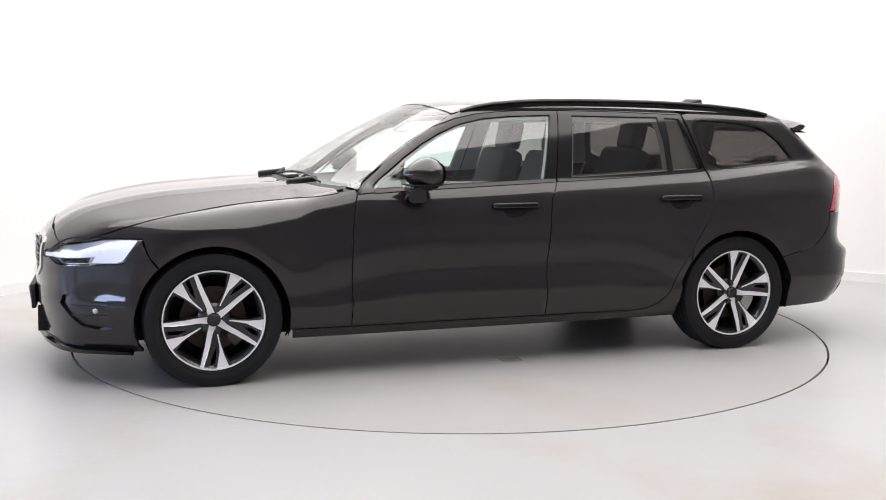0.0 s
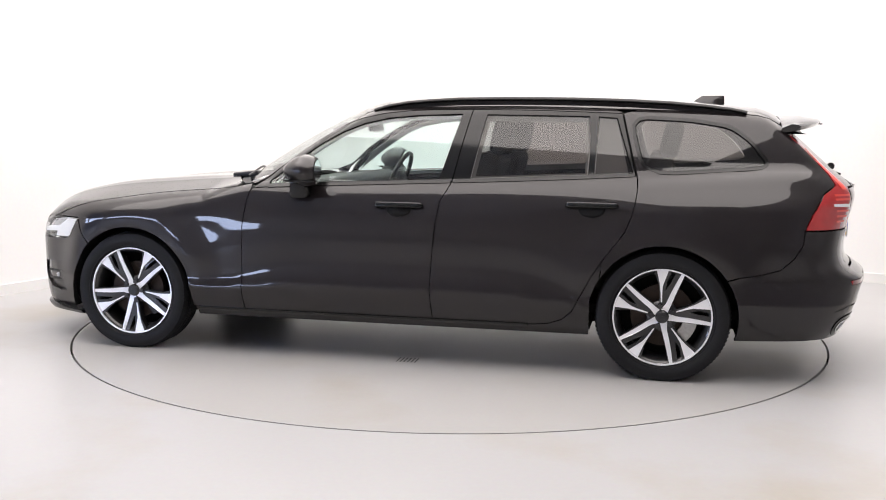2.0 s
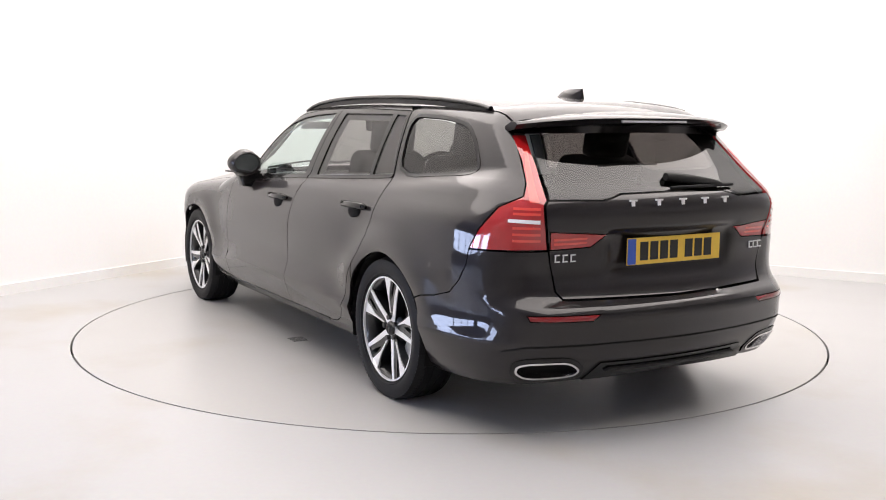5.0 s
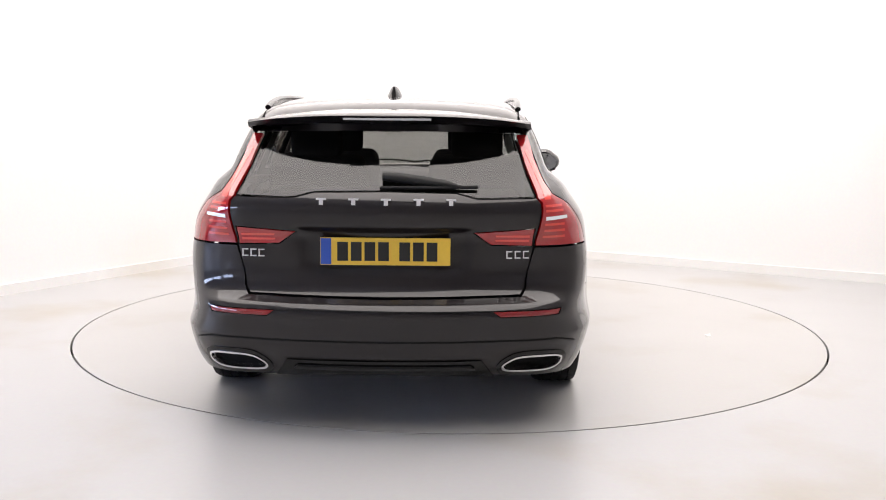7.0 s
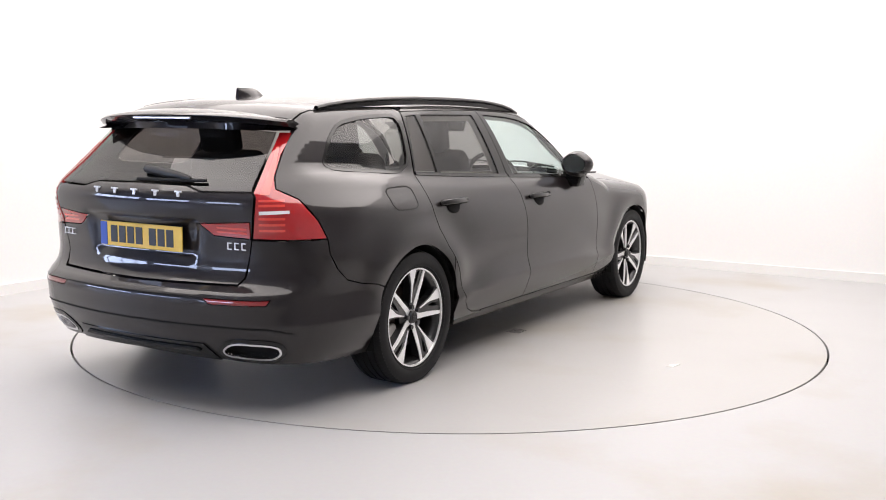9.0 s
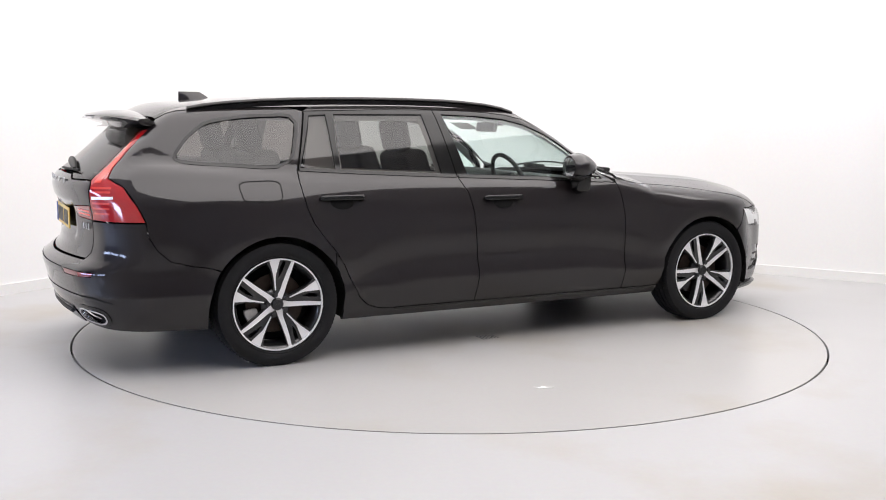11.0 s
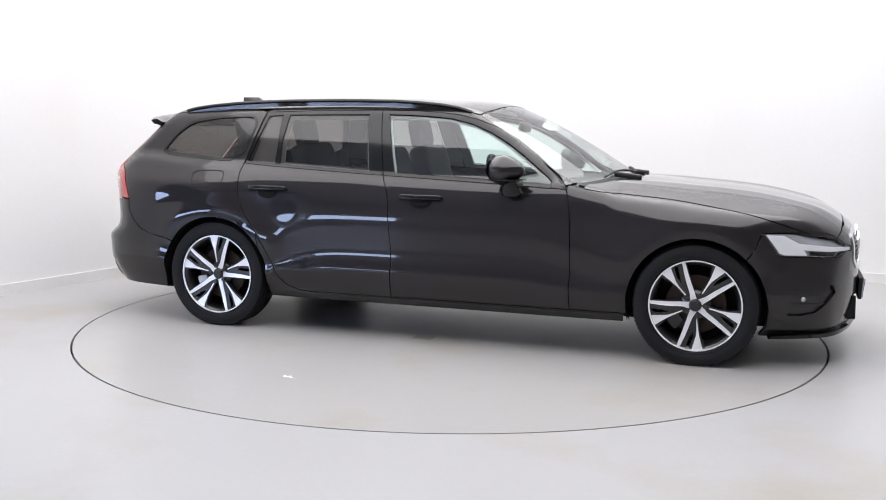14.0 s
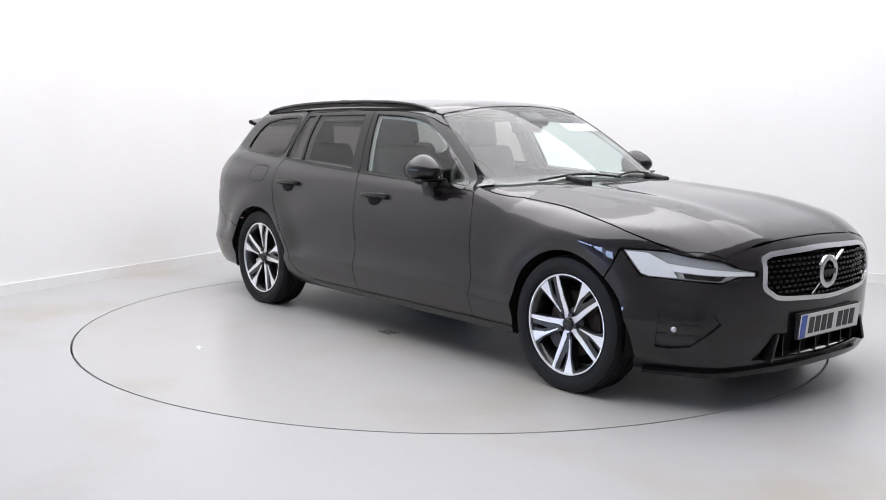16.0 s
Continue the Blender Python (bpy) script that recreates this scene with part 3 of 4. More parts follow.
frame_f = both("front_window_frame", "side", belt_pts(-0.222, 0.858, 12, 0.0) + DOOR_TOP[:7] + [SPLIT_TOP], GLOSS, door_f, holes=[FWIN])
frame_r = both("rear_window_frame", "side", belt_pts(-1.150, -0.222, 12, 0.0) + [SPLIT_TOP] + DOOR_TOP[8:], GLOSS, door_r, holes=[RWIN, VWIN])
both("window_glass", "side", FWIN, CLEAR, door_f, gap=0.003, raise_by=-0.004, depth=0.003)
both("window_glass", "side", RWIN, TINTED, door_r, gap=0.003, raise_by=-0.004, depth=0.003)
both("vent_glass", "side", VWIN, TINTED, door_r, gap=0.003, raise_by=-0.004, depth=0.003)

# windscreen, pillars, roof, bonnet -------------------------------------
WS_SIDE = [(0.905, 0.705), (0.80, 0.690), (0.66, 0.665), (0.52, 0.635), (0.40, 0.606), (0.30, 0.578)]
WS_BASE = [(1.115, 0.0), (1.10, 0.18), (1.06, 0.36), (1.0, 0.53), (0.905, 0.705)]
WS_TOP = [(0.30, 0.578), (0.335, 0.40), (0.352, 0.2), (0.358, 0.0)]


def twin(pts):
    """Closes a half outline (x, y) over the centre line."""
    return pts + [(a, -b) for a, b in pts[::-1] if abs(b) > 1e-6]


panel("windscreen", "top", twin(WS_BASE + WS_SIDE[1:] + WS_TOP[1:]), SCREEN, car, gap=0.003, raise_by=-0.003, depth=0.003, step=0.04, label="clear windscreen with faint green tint")
ws3 = project("top", WS_SIDE)
both("a_pillar", "side", [(float(q[0]), float(q[2])) for q in ws3] + [e for e in ROOF_EDGE if e[0] > -1.07] + [(-1.075, 1.315)] + DOOR_TOP[::-1][1:] + [(0.858, 0.925)], PAINT, SIDES, gap=0.002, step=0.016)
ROOF_PLAN = [(0.358, 0.0), (0.352, 0.2), (0.335, 0.40), (0.30, 0.578)] + [(x, 0.588 - 0.05 * max(0, (-x - 1.0)) ** 1.5) for x in ROOF_EDGE_X[1:]] + [(-1.865, 0.40), (-1.875, 0.0)]
panel("roof", "top", twin(ROOF_PLAN), PAINT, car, step=0.045)
hood3 = project("side", HOOD_SIDE)
HEAD_EDGE = [(float(q[0]), float(q[1])) for q in project("nose", [nose(2.132, 0.733, 0.706), nose(2.239, 0.592, 0.684)])]
HOOD_PLAN = [(1.175, 0.0), (1.16, 0.18), (1.12, 0.36), (1.06, 0.53), (0.965, 0.705)] + [(float(q[0]), float(q[1])) for q in hood3 if q[0] > 0.93] + HEAD_EDGE + [(2.285, 0.46), (2.296, 0.30), (2.300, 0.15), (2.302, 0.0)]
bonnet = panel("bonnet", "top", twin(HOOD_PLAN), PAINT, car, step=0.035)
panel("cowl", "top",
      [(1.17, 0.0), (1.155, 0.18), (1.115, 0.36), (1.055, 0.53), (0.955, 0.715), (0.91, 0.705), (1.004, 0.53), (1.064, 0.36), (1.104, 0.18), (1.119, 0.0), (1.104, -0.18), (1.064, -0.36), (1.004, -0.53), (0.91, -0.705), (0.955, -0.715), (1.055, -0.53), (1.115, -0.36), (1.155, -0.18)],
      PLASTIC, car, raise_by=-0.012)

# nose ------------------------------------------------------------------
N = nose
HEAD_TOP = [N(1.886, 0.854, 0.716), N(2.087, 0.770, 0.716), N(2.132, 0.733, 0.706), N(2.239, 0.592, 0.684)]
HEAD_TIP = [N(2.272, 0.552, 0.653), N(2.311, 0.466, 0.629), N(2.313, 0.468, 0.609)]
HEAD_LOW = [N(2.285, 0.538, 0.608), N(2.255, 0.607, 0.582), N(2.150, 0.750, 0.589), N(2.018, 0.826, 0.595), N(1.979, 0.839, 0.606)]
HEAD = HEAD_TOP + HEAD_TIP + HEAD_LOW
GRILLE = rounded([N(2.33, 0.425, 0.688), N(2.40, 0.0, 0.70), N(2.33, -0.425, 0.688), N(2.33, -0.43, 0.56), N(2.35, -0.36, 0.515), N(2.40, 0.0, 0.495), N(2.35, 0.36, 0.515), N(2.33, 0.43, 0.56)], 2, 0.10)
INTAKE = [N(2.36, 0.36, 0.345), N(2.40, 0.0, 0.345), N(2.36, -0.36, 0.345), N(2.32, -0.47, 0.235), N(2.40, 0.0, 0.228), N(2.32, 0.47, 0.235)]
FOG = [N(2.06, 0.80, 0.46), N(2.21, 0.63, 0.44), N(2.22, 0.60, 0.40), N(2.15, 0.70, 0.30), N(2.10, 0.76, 0.285), N(2.05, 0.80, 0.29)]
front_hood = project("top", HOOD_PLAN[-4:])
EDGE_N = [nose(*q) for q in front_hood]
arch_n = project("side", [q for q in arc(AXLE_F, ZA, ARCH, -18, 46.5, 14)])
half = [nose(*q) for q in arch_n[::-1]][::-1]
low = [N(1.95, 0.84, 0.165), N(2.06, 0.78, 0.16), N(2.2, 0.64, 0.165), N(2.32, 0.42, 0.175), N(2.38, 0.0, 0.18)]
right_side = [nose(*q) for q in project("side", [(1.862, 0.64), (1.886, 0.716)])]
HALF_NOSE = low[::-1] + half + right_side[:1] + HEAD_TOP[:1] + HEAD_LOW[::-1] + HEAD_TIP[::-1] + HEAD_TOP[3:] + EDGE_N
mirror_half = [(-a, b) for a, b in HALF_NOSE[::-1] if abs(a) > 1e-4]
HEAD_R = [(-a, b) for a, b in HEAD]
FOG_R = [(-a, b) for a, b in FOG]
bumper_f = panel("front_bumper", "nose", HALF_NOSE + mirror_half, PAINT, car, holes=[GRILLE, INTAKE, FOG, FOG_R], step=0.028)

for s in (1, -1):
    lip = HEAD_TOP[1:] + EDGE_N[:1] + [(EDGE_N[0][0], EDGE_N[0][1] + 0.04)] + [(a, b + 0.045) for a, b in HEAD_TOP[:0:-1]]
    panel("bonnet_lip", "nose", [(s * a, b) for a, b in lip], PAINT, bonnet, gap=0, raise_by=-0.005, depth=0.004, step=0.02)

# tail ------------------------------------------------------------------
Q = tail
LAMP = [Q(-1.947, 0.574, 1.214), Q(-1.896, 0.606, 1.214)] + [tail(*q) for q in project("side", LAMP_EDGE[1:])] + [Q(-2.10, 0.775, 0.765), Q(-2.212, 0.640, 0.767), Q(-2.212, 0.650, 0.85), Q(-2.210, 0.660, 0.943), Q(-2.205, 0.641, 0.964), Q(-2.08, 0.608, 1.09)]
INNER_LAMP = [Q(-2.219, 0.632, 0.839), Q(-2.239, 0.362, 0.824), Q(-2.235, 0.438, 0.775), Q(-2.213, 0.628, 0.767)]
GLASS_HALF = [Q(-1.98, 0.0, 1.235), Q(-1.975, 0.3, 1.232), Q(-1.95, 0.562, 1.218), Q(-2.08, 0.598, 1.09), Q(-2.19, 0.626, 0.985), Q(-2.2, 0.632, 0.966), Q(-2.2, 0.36, 0.962), Q(-2.21, 0.28, 0.985), Q(-2.22, 0.0, 0.99)]
GATE_HALF = [Q(-2.22, 0.0, 0.987), Q(-2.21, 0.28, 0.982), Q(-2.2, 0.36, 0.959), Q(-2.2, 0.632, 0.962), Q(-2.21, 0.652, 0.943), Q(-2.212, 0.644, 0.85), Q(-2.212, 0.634, 0.767), Q(-2.2, 0.615, 0.70), Q(-2.2, 0.585, 0.60), Q(-2.21, 0.555, 0.572), Q(-2.25, 0.0, 0.566)]


def over(half):
    return half + [(-a, b) for a, b in half[::-1] if abs(a) > 1e-4]


def other(pts):
    return [(-a, b) for a, b in pts]


tailgate = panel("tailgate", "tail", over(GATE_HALF), PAINT, car, holes=[INNER_LAMP, other(INNER_LAMP)], step=0.026)
panel("rear_window", "tail", over(GLASS_HALF), TINTED, tailgate, gap=0.003, depth=0.004, raise_by=-0.002)
for o in (LAMP, other(LAMP)):
    lamp = panel("tail_lamp", "tail", o, RED_LENS, car, gap=0.003, step=0.022, label="red wraparound tail lamp")
    panel("lamp_housing", "tail", o, DARK, lamp, gap=0.002, step=0.03, raise_by=-0.03, depth=0.002)
for o in (INNER_LAMP, other(INNER_LAMP)):
    panel("inner_tail_lamp", "tail", o, RED_LENS, tailgate, gap=0.002, step=0.02, label="red lamp strip")
arch_t = project("side", arc(AXLE_R, ZA, ARCH, 146.5, 197, 14))
BUMP_HALF = [Q(-2.26, 0.0, 0.562), Q(-2.22, 0.56, 0.568), Q(-2.2, 0.59, 0.60), Q(-2.2, 0.614, 0.70), Q(-2.212, 0.638, 0.762), Q(-2.10, 0.775, 0.762)] + [tail(*q) for q in project("side", [(-1.950, 0.763)] + BUMP_SEAM)] + [tail(*q) for q in arch_t] + [Q(-1.80, 0.82, 0.215), Q(-2.0, 0.78, 0.222), Q(-2.14, 0.66, 0.225), Q(-2.22, 0.45, 0.235), Q(-2.25, 0.0, 0.25)]
EXH = rounded([Q(-2.22, 0.475, 0.285), Q(-2.20, 0.52, 0.325), Q(-2.15, 0.665, 0.325), Q(-2.13, 0.715, 0.312), Q(-2.13, 0.725, 0.28), Q(-2.15, 0.69, 0.255), Q(-2.21, 0.50, 0.258)], 2, 0.2)
REFL = [Q(-2.24, 0.41, 0.519), Q(-2.16, 0.69, 0.519), Q(-2.17, 0.68, 0.497), Q(-2.24, 0.44, 0.495)]
bumper_r = panel("rear_bumper", "tail", over(BUMP_HALF), PAINT, car, holes=[EXH, other(EXH), REFL, other(REFL)], step=0.028)
for o in (REFL, other(REFL)):
    panel("reflector", "tail", o, RED_DARK, bumper_r, gap=0.001, raise_by=-0.002, label="slim dark red reflector")

# spoiler ---------------------------------------------------------------
def spoiler():
    bm = bmesh.new()
    rows = []
    for k in range(25):
        y = -0.60 + 1.20 * k / 24
        e = abs(y) / 0.60
        x0, z0 = -1.868 + 0.02 * e * e, float(project("top", [(-1.86, min(abs(y), 0.55))])[0][2])
        tip = -2.095 + 0.13 * e ** 2.2 + 0.03 * e ** 8
        zt = 1.292 - 0.03 * e ** 3
        rows.append([bm.verts.new(q) for q in ((x0, y, z0 - 0.001), ((x0 + tip) / 2, y, (z0 + zt) / 2 + 0.012), (tip + 0.015, y, zt + 0.004), (tip, y, zt - 0.006), (tip + 0.02, y, zt - 0.026),
                                               (tip + 0.10, y * 0.985, zt - 0.04), (-1.97, y * 0.95, 1.225 - 0.006 * e), (-1.88, y * 0.95, 1.22))])
    for p, q in zip(rows, rows[1:]):
        for i in range(len(p) - 1):
            bm.faces.new((p[i], p[i + 1], q[i + 1], q[i]))
    bm.faces.new(rows[0])
    bm.faces.new(rows[-1][::-1])
    s = part("roof_spoiler", bm, PAINT, car, "black roof spoiler over the rear window", True)
    part("brake_lamp_strip", box_bm(0.012, 0.36, 0.010, pose(-2.088, 0, 1.272), 0.003), LAMP_GREY, s, "slim high brake lamp")


spoiler()


# wheels ----------------------------------------------------------------
def tread_bm():
    """Small raised blocks round both shoulders of the tyre."""
    bm = bmesh.new()
    for k in range(96):
        if 360 * k / 96 > 150 and 360 * k / 96 < 210:
            continue
        for y0 in (0.078, -0.078):
            q = pose(0, 0, 0, 0, 360 * k / 96, 0) @ pose(0, y0, 0.3225, -18 if y0 > 0 else 18)
            vs = [bm.verts.new(q @ Vector((sx * 0.0045, sy * 0.020, sz * 0.0028))) for sx in (-1, 1) for sy in (-1, 1) for sz in (-1, 1)]
            for i in ((0, 1, 3, 2), (4, 6, 7, 5), (0, 4, 5, 1), (2, 3, 7, 6), (1, 5, 7, 3), (0, 2, 6, 4)):
                bm.faces.new([vs[j] for j in i])
    return bm


def wheel(x, side, wide_at):
    """One wheel; its outer face looks along +y of its own space. wide_at: angle of a broad blade."""
    w = new("wheel")
    w.parent = car
    w.matrix_local = pose(x, side * 0.775, HUB_Z, 0, 0, 0 if side > 0 else 180)
    tagged(w, "black tyre on a two-tone five double-spoke alloy wheel")
    tyre = [(0.240, 0.085), (0.262, 0.103), (0.295, 0.106), (0.318, 0.096), (0.325, 0.078)]
    for g in (0.055, 0.018, -0.02, -0.057):
        tyre += [(0.328, g + 0.010), (0.328, g + 0.005), (0.3225, g + 0.004), (0.3225, g - 0.004), (0.328, g - 0.005)]
    tyre += [(0.325, -0.082), (0.315, -0.10), (0.285, -0.108), (0.25, -0.10), (0.232, -0.085)]
    tyre_bm = lathe_bm(tyre, 96)
    for v0 in tyre_bm.verts:
        v0.co.z = max(v0.co.z, 0.001 - HUB_Z)
    tyre_part = part("tyre", tyre_bm, RUBBER, w, "black road tyre with grooved tread", True)
    tagged(part("tread", tread_bm(), RUBBER, tyre_part), kind="stuff")
    part("sidewall_rib", lathe_bm([(0.250, 0.0945), (0.253, 0.1005), (0.256, 0.1005), (0.259, 0.0985)], 72), RUBBER, tyre_part, "", True)
    rim = [(0.236, 0.090), (0.242, 0.092), (0.2425, 0.086), (0.230, 0.080), (0.214, 0.060), (0.207, 0.0), (0.214, -0.085), (0.228, -0.09)]
    part("rim", lathe_bm(rim, 72), ALLOY_BLACK, w, "gloss black rim barrel", True)
    part("rim_edge", lathe_bm([(0.2335, 0.0835), (0.2345, 0.0925), (0.2415, 0.0925), (0.2415, 0.0905)], 72), ALLOY, w, "machined bright rim edge", True)
    part("brake_disc", lathe_bm([(0.05, 0.015), (0.06, 0.02), (0.155, 0.02), (0.158, 0.005), (0.155, -0.01), (0.05, -0.01)], 48), RUST, w, "rust-tinged brake disc", True)
    part("inner_barrel", lathe_bm([(0.001, -0.05), (0.21, -0.05)], 32), DARK, w)
    turn_c = 190 if side > 0 else 305
    part("caliper", prism_bm(arc(0, 0, 0.172, turn_c, turn_c + 45, 10) + arc(0, 0, 0.105, turn_c + 45, turn_c, 10), 0.03, pose(0, 0.008, 0), 0.004), CALIPER if x < 0 else CALIPER_DARK, w, "pale grey brake caliper" if x < 0 else "dark brake caliper", True)
    hub = lathe_bm([(0.001, 0.080), (0.028, 0.080), (0.031, 0.076), (0.034, 0.064), (0.066, 0.056), (0.078, 0.045), (0.078, 0.02)], 40)
    part("hub", hub, ALLOY_BLACK, w, "black wheel hub", True)
    cap = join_bm(lathe_bm([(0.001, 0.083), (0.024, 0.0825), (0.027, 0.080)], 32), lathe_bm([(0.014, 0.0835), (0.014, 0.0855), (0.019, 0.0855), (0.019, 0.0835)], 28), box_bm(0.024, 0.003, 0.006, pose(0, 0.0845, 0)))
    part("centre_cap", cap, CALIPER_DARK, w, "grey centre cap with ring emblem", True)

    def blade(points, depth, top):
        """Outline of (radius, angle seen from outside), dished to the hub."""
        bm = prism_bm([(-1.035 * r * math.cos(radians(a)), 1.035 * r * math.sin(radians(a))) for r, a in points], depth)
        for vv in bm.verts:
            rr = math.hypot(vv.co.x, vv.co.z)
            vv.co.y += top - 0.014 + 0.022 * min(1, rr / 0.2)
        return bm
    for k in range(5):
        a0 = wide_at + 72 * k
        turn = lambda pts: [(r, a0 + d) for r, d in pts]
        # the broad-ended blade, thin towards the hub
        broad = [(0.070, 1.0), (0.12, 0.5), (0.150, -0.5), (0.2275, -7.0), (0.2275, 7.0), (0.165, 5.0), (0.12, 4.5), (0.070, 5.5)]
        # the straight blade that runs out of the hub
        slim = [(0.030, -60.0), (0.040, -46.0), (0.070, -36.0), (0.12, -29.5), (0.17, -27.5), (0.2275, -26.5), (0.2275, -22.5), (0.17, -20.5), (0.12, -18.5), (0.085, -17.0), (0.062, -14.0), (0.044, -2.0), (0.030, 12.0)]
        part("spoke_face", blade(turn(broad), 0.004, 0.072), ALLOY, w, "machined bright spoke face")
        part("spoke_face", blade(turn(slim), 0.004, 0.072), ALLOY, w, "machined bright spoke face")
        web = [(0.036, -36.0), (0.07, -38.0), (0.12, -31.0), (0.17, -28.5), (0.222, -27.5), (0.222, -16.0), (0.17, -13.0), (0.13, -6.5), (0.17, -6.5), (0.222, -11.0), (0.222, 10.5), (0.165, 7.0), (0.12, 7.0), (0.07, 12.0), (0.036, 20.0)]
        part("spoke", blade(turn(web), -0.040, 0.0715), ALLOY_BLACK, w, "gloss black spoke side")
        b = radians(a0 + 10)
        nut = bmesh.new()
        bmesh.ops.create_cone(nut, cap_ends=True, segments=6, radius1=0.0125, radius2=0.011, depth=0.02)
        bmesh.ops.transform(nut, matrix=pose(-0.051 * math.cos(b), 0.072, 0.051 * math.sin(b), 90), verts=nut.verts)
        part("wheel_bolt", nut, CALIPER_DARK, w)
    return w


wheel(AXLE_F, 1, 63)
wheel(AXLE_R, 1, 91)
wheel(AXLE_F, -1, 59)
wheel(AXLE_R, -1, 94)


# wheel wells, underbody --------------------------------------------------
def well(x, sd):
    bm = bmesh.new()
    rows = []
    for k in range(25):
        a = radians(-15 + 210 * k / 24)
        rows.append([bm.verts.new((x + r * math.cos(a), sd * y, ZA + r * math.sin(a))) for r, y in ((ARCH + 0.004, 0.868), (ARCH + 0.012, 0.80), (ARCH + 0.012, 0.55), (0.05, 0.55))])
    for p, q in zip(rows, rows[1:]):
        for i in range(3):
            bm.faces.new((p[i], p[i + 1], q[i + 1], q[i]))
    part("wheel_arch_liner", bm, DARK, car, "matt black arch liner", True)


for ax in (AXLE_F, AXLE_R):
    for sd in (1, -1):
        well(ax, sd)
part("underbody", join_bm(box_bm(2.08, 1.60, 0.08, pose(0.13, 0, 0.245), 0.01), box_bm(1.0, 1.05, 0.06, pose(1.65, 0, 0.20), 0.01), box_bm(1.1, 1.05, 0.08, pose(-1.55, 0, 0.25), 0.01)), DARK, car, "dark underbody tray")
# plain block added so the bonnet gaps stay dark
part("engine_bay_blocker", box_bm(1.0, 1.0, 0.42, pose(1.68, 0, 0.45), 0.05), DARK, car, "dark block added to keep light out of the engine bay")
part("bulkhead", box_bm(0.04, 1.5, 0.62, pose(1.02, 0, 0.54), 0.01), DARK, car)

# trim and details -----------------------------------------------------
def ring_of(pts, d):
    """An outline grown by d, to frame the first."""
    return inset(dense(pts, 0.03), -d)


# belt trim strips and inner pillar trims
for i, m in ((0, False), (1, True)):
    panel("belt_trim", "side", belt_pts(0.775, -0.215, 16, -0.004) + belt_pts(-0.215, 0.775, 16, 0.012), GLOSS, door_f[i], mirror=m, gap=0, raise_by=0.004, depth=0.006)
    panel("belt_trim", "side", belt_pts(-0.23, -1.145, 16, -0.004) + belt_pts(-1.145, -0.23, 16, 0.012), GLOSS, door_r[i], mirror=m, gap=0, raise_by=0.004, depth=0.006)
    panel("window_trim", "side", ring_of(QWIN, 0.016), GLOSS, quarter[i], mirror=m, holes=[QWIN], gap=0, raise_by=0.003, depth=0.006, label="gloss black window surround")
    panel("pillar_trim", "side", belt_pts(-0.222, 0.80, 12, 0.0) + DOOR_TOP[:7] + [SPLIT_TOP], TRIM_GREY, door_f[i], mirror=m, holes=[inset(dense(FWIN), 0.008)], gap=0.004, raise_by=-0.03, depth=0.004, label="pale grey inner pillar trim")
    panel("pillar_trim", "side", belt_pts(-1.150, -0.222, 12, 0.0) + [SPLIT_TOP] + DOOR_TOP[8:], TRIM_GREY, door_r[i], mirror=m, holes=[inset(dense(RWIN), 0.02)], gap=0.004, raise_by=-0.03, depth=0.004)
    panel("door_card", "side", [(0.80, 0.45)] + belt_pts(0.80, -0.2, 10, -0.01) + [(-0.15, 0.45)], FABRIC, door_f[i], mirror=m, gap=0, raise_by=-0.07, depth=0.004, label="charcoal inner door panel")
    panel("door_card", "side", [(-0.16, 0.45)] + belt_pts(-0.23, -1.10, 10, -0.01) + [(-0.95, 0.65), (-0.8, 0.45)], FABRIC, door_r[i], mirror=m, gap=0, raise_by=-0.07, depth=0.004)
    panel("boot_side_trim", "side", [(-1.17, 0.72), (-1.19, 0.99), (-1.76, 1.03), (-1.95, 0.95), (-1.95, 0.72)], FABRIC, quarter[i], mirror=m, gap=0, raise_by=-0.05, depth=0.004)
    # pressed crease low on the doors
    panel("sill_strip", "side", [(1.18, 0.252), (1.18, 0.240), (-0.64, 0.243), (-0.64, 0.254)], GLOSS, sill[i], mirror=m, gap=0, raise_by=0.004, depth=0.006)
panel("headlining", "top", twin([(0.30, 0.0), (0.26, 0.5)] + [(x, 0.53) for x in (0.0, -0.5, -1.0)] + [(-1.5, 0.50), (-1.75, 0.46), (-1.78, 0.0)]), TRIM_GREY, car, gap=0, raise_by=-0.045, depth=0.004, step=0.08, label="pale grey headlining")


# dark strips added behind the pillar joints to stop light showing through
for i, m in ((0, False), (1, True)):
    for joint in ([(-0.19, 0.945), (-0.255, 0.945), (-0.33, 1.333), (-0.265, 1.333)], [(-1.12, 1.0), (-1.20, 1.0), (-1.115, 1.322), (-1.035, 1.322)]):
        panel("joint_backing", "side", joint, DARK, car, mirror=m, gap=0, raise_by=-0.013, depth=0.004)


def door_handle(door, x, z, flip):
    m = side_frame(x, z, 0.0, flip)
    # raised near-black dish; the recess's shade is put into its colour
    dish = bmesh.new()
    bmesh.ops.create_uvsphere(dish, u_segments=20, v_segments=10, radius=1)
    bmesh.ops.transform(dish, matrix=m @ Matrix.Diagonal((0.066, 0.012, 0.040, 1)) @ pose(0, 0, -0.30), verts=dish.verts)
    part("handle_recess_shade", dish, DARK, door, "", True)
    bar = box_bm(0.262, 0.028, 0.056, None, 0.018, 5)
    for v0 in bar.verts:
        e = abs(v0.co.x) / 0.1225
        v0.co.y += 0.030 - 0.018 * e ** 3
        v0.co.z *= 1 - 0.55 * e ** 2.5
    bmesh.ops.transform(bar, matrix=m @ pose(0, 0, 0.006), verts=bar.verts)
    part("door_handle", bar, GLOSS, door, "gloss black pull handle", True)


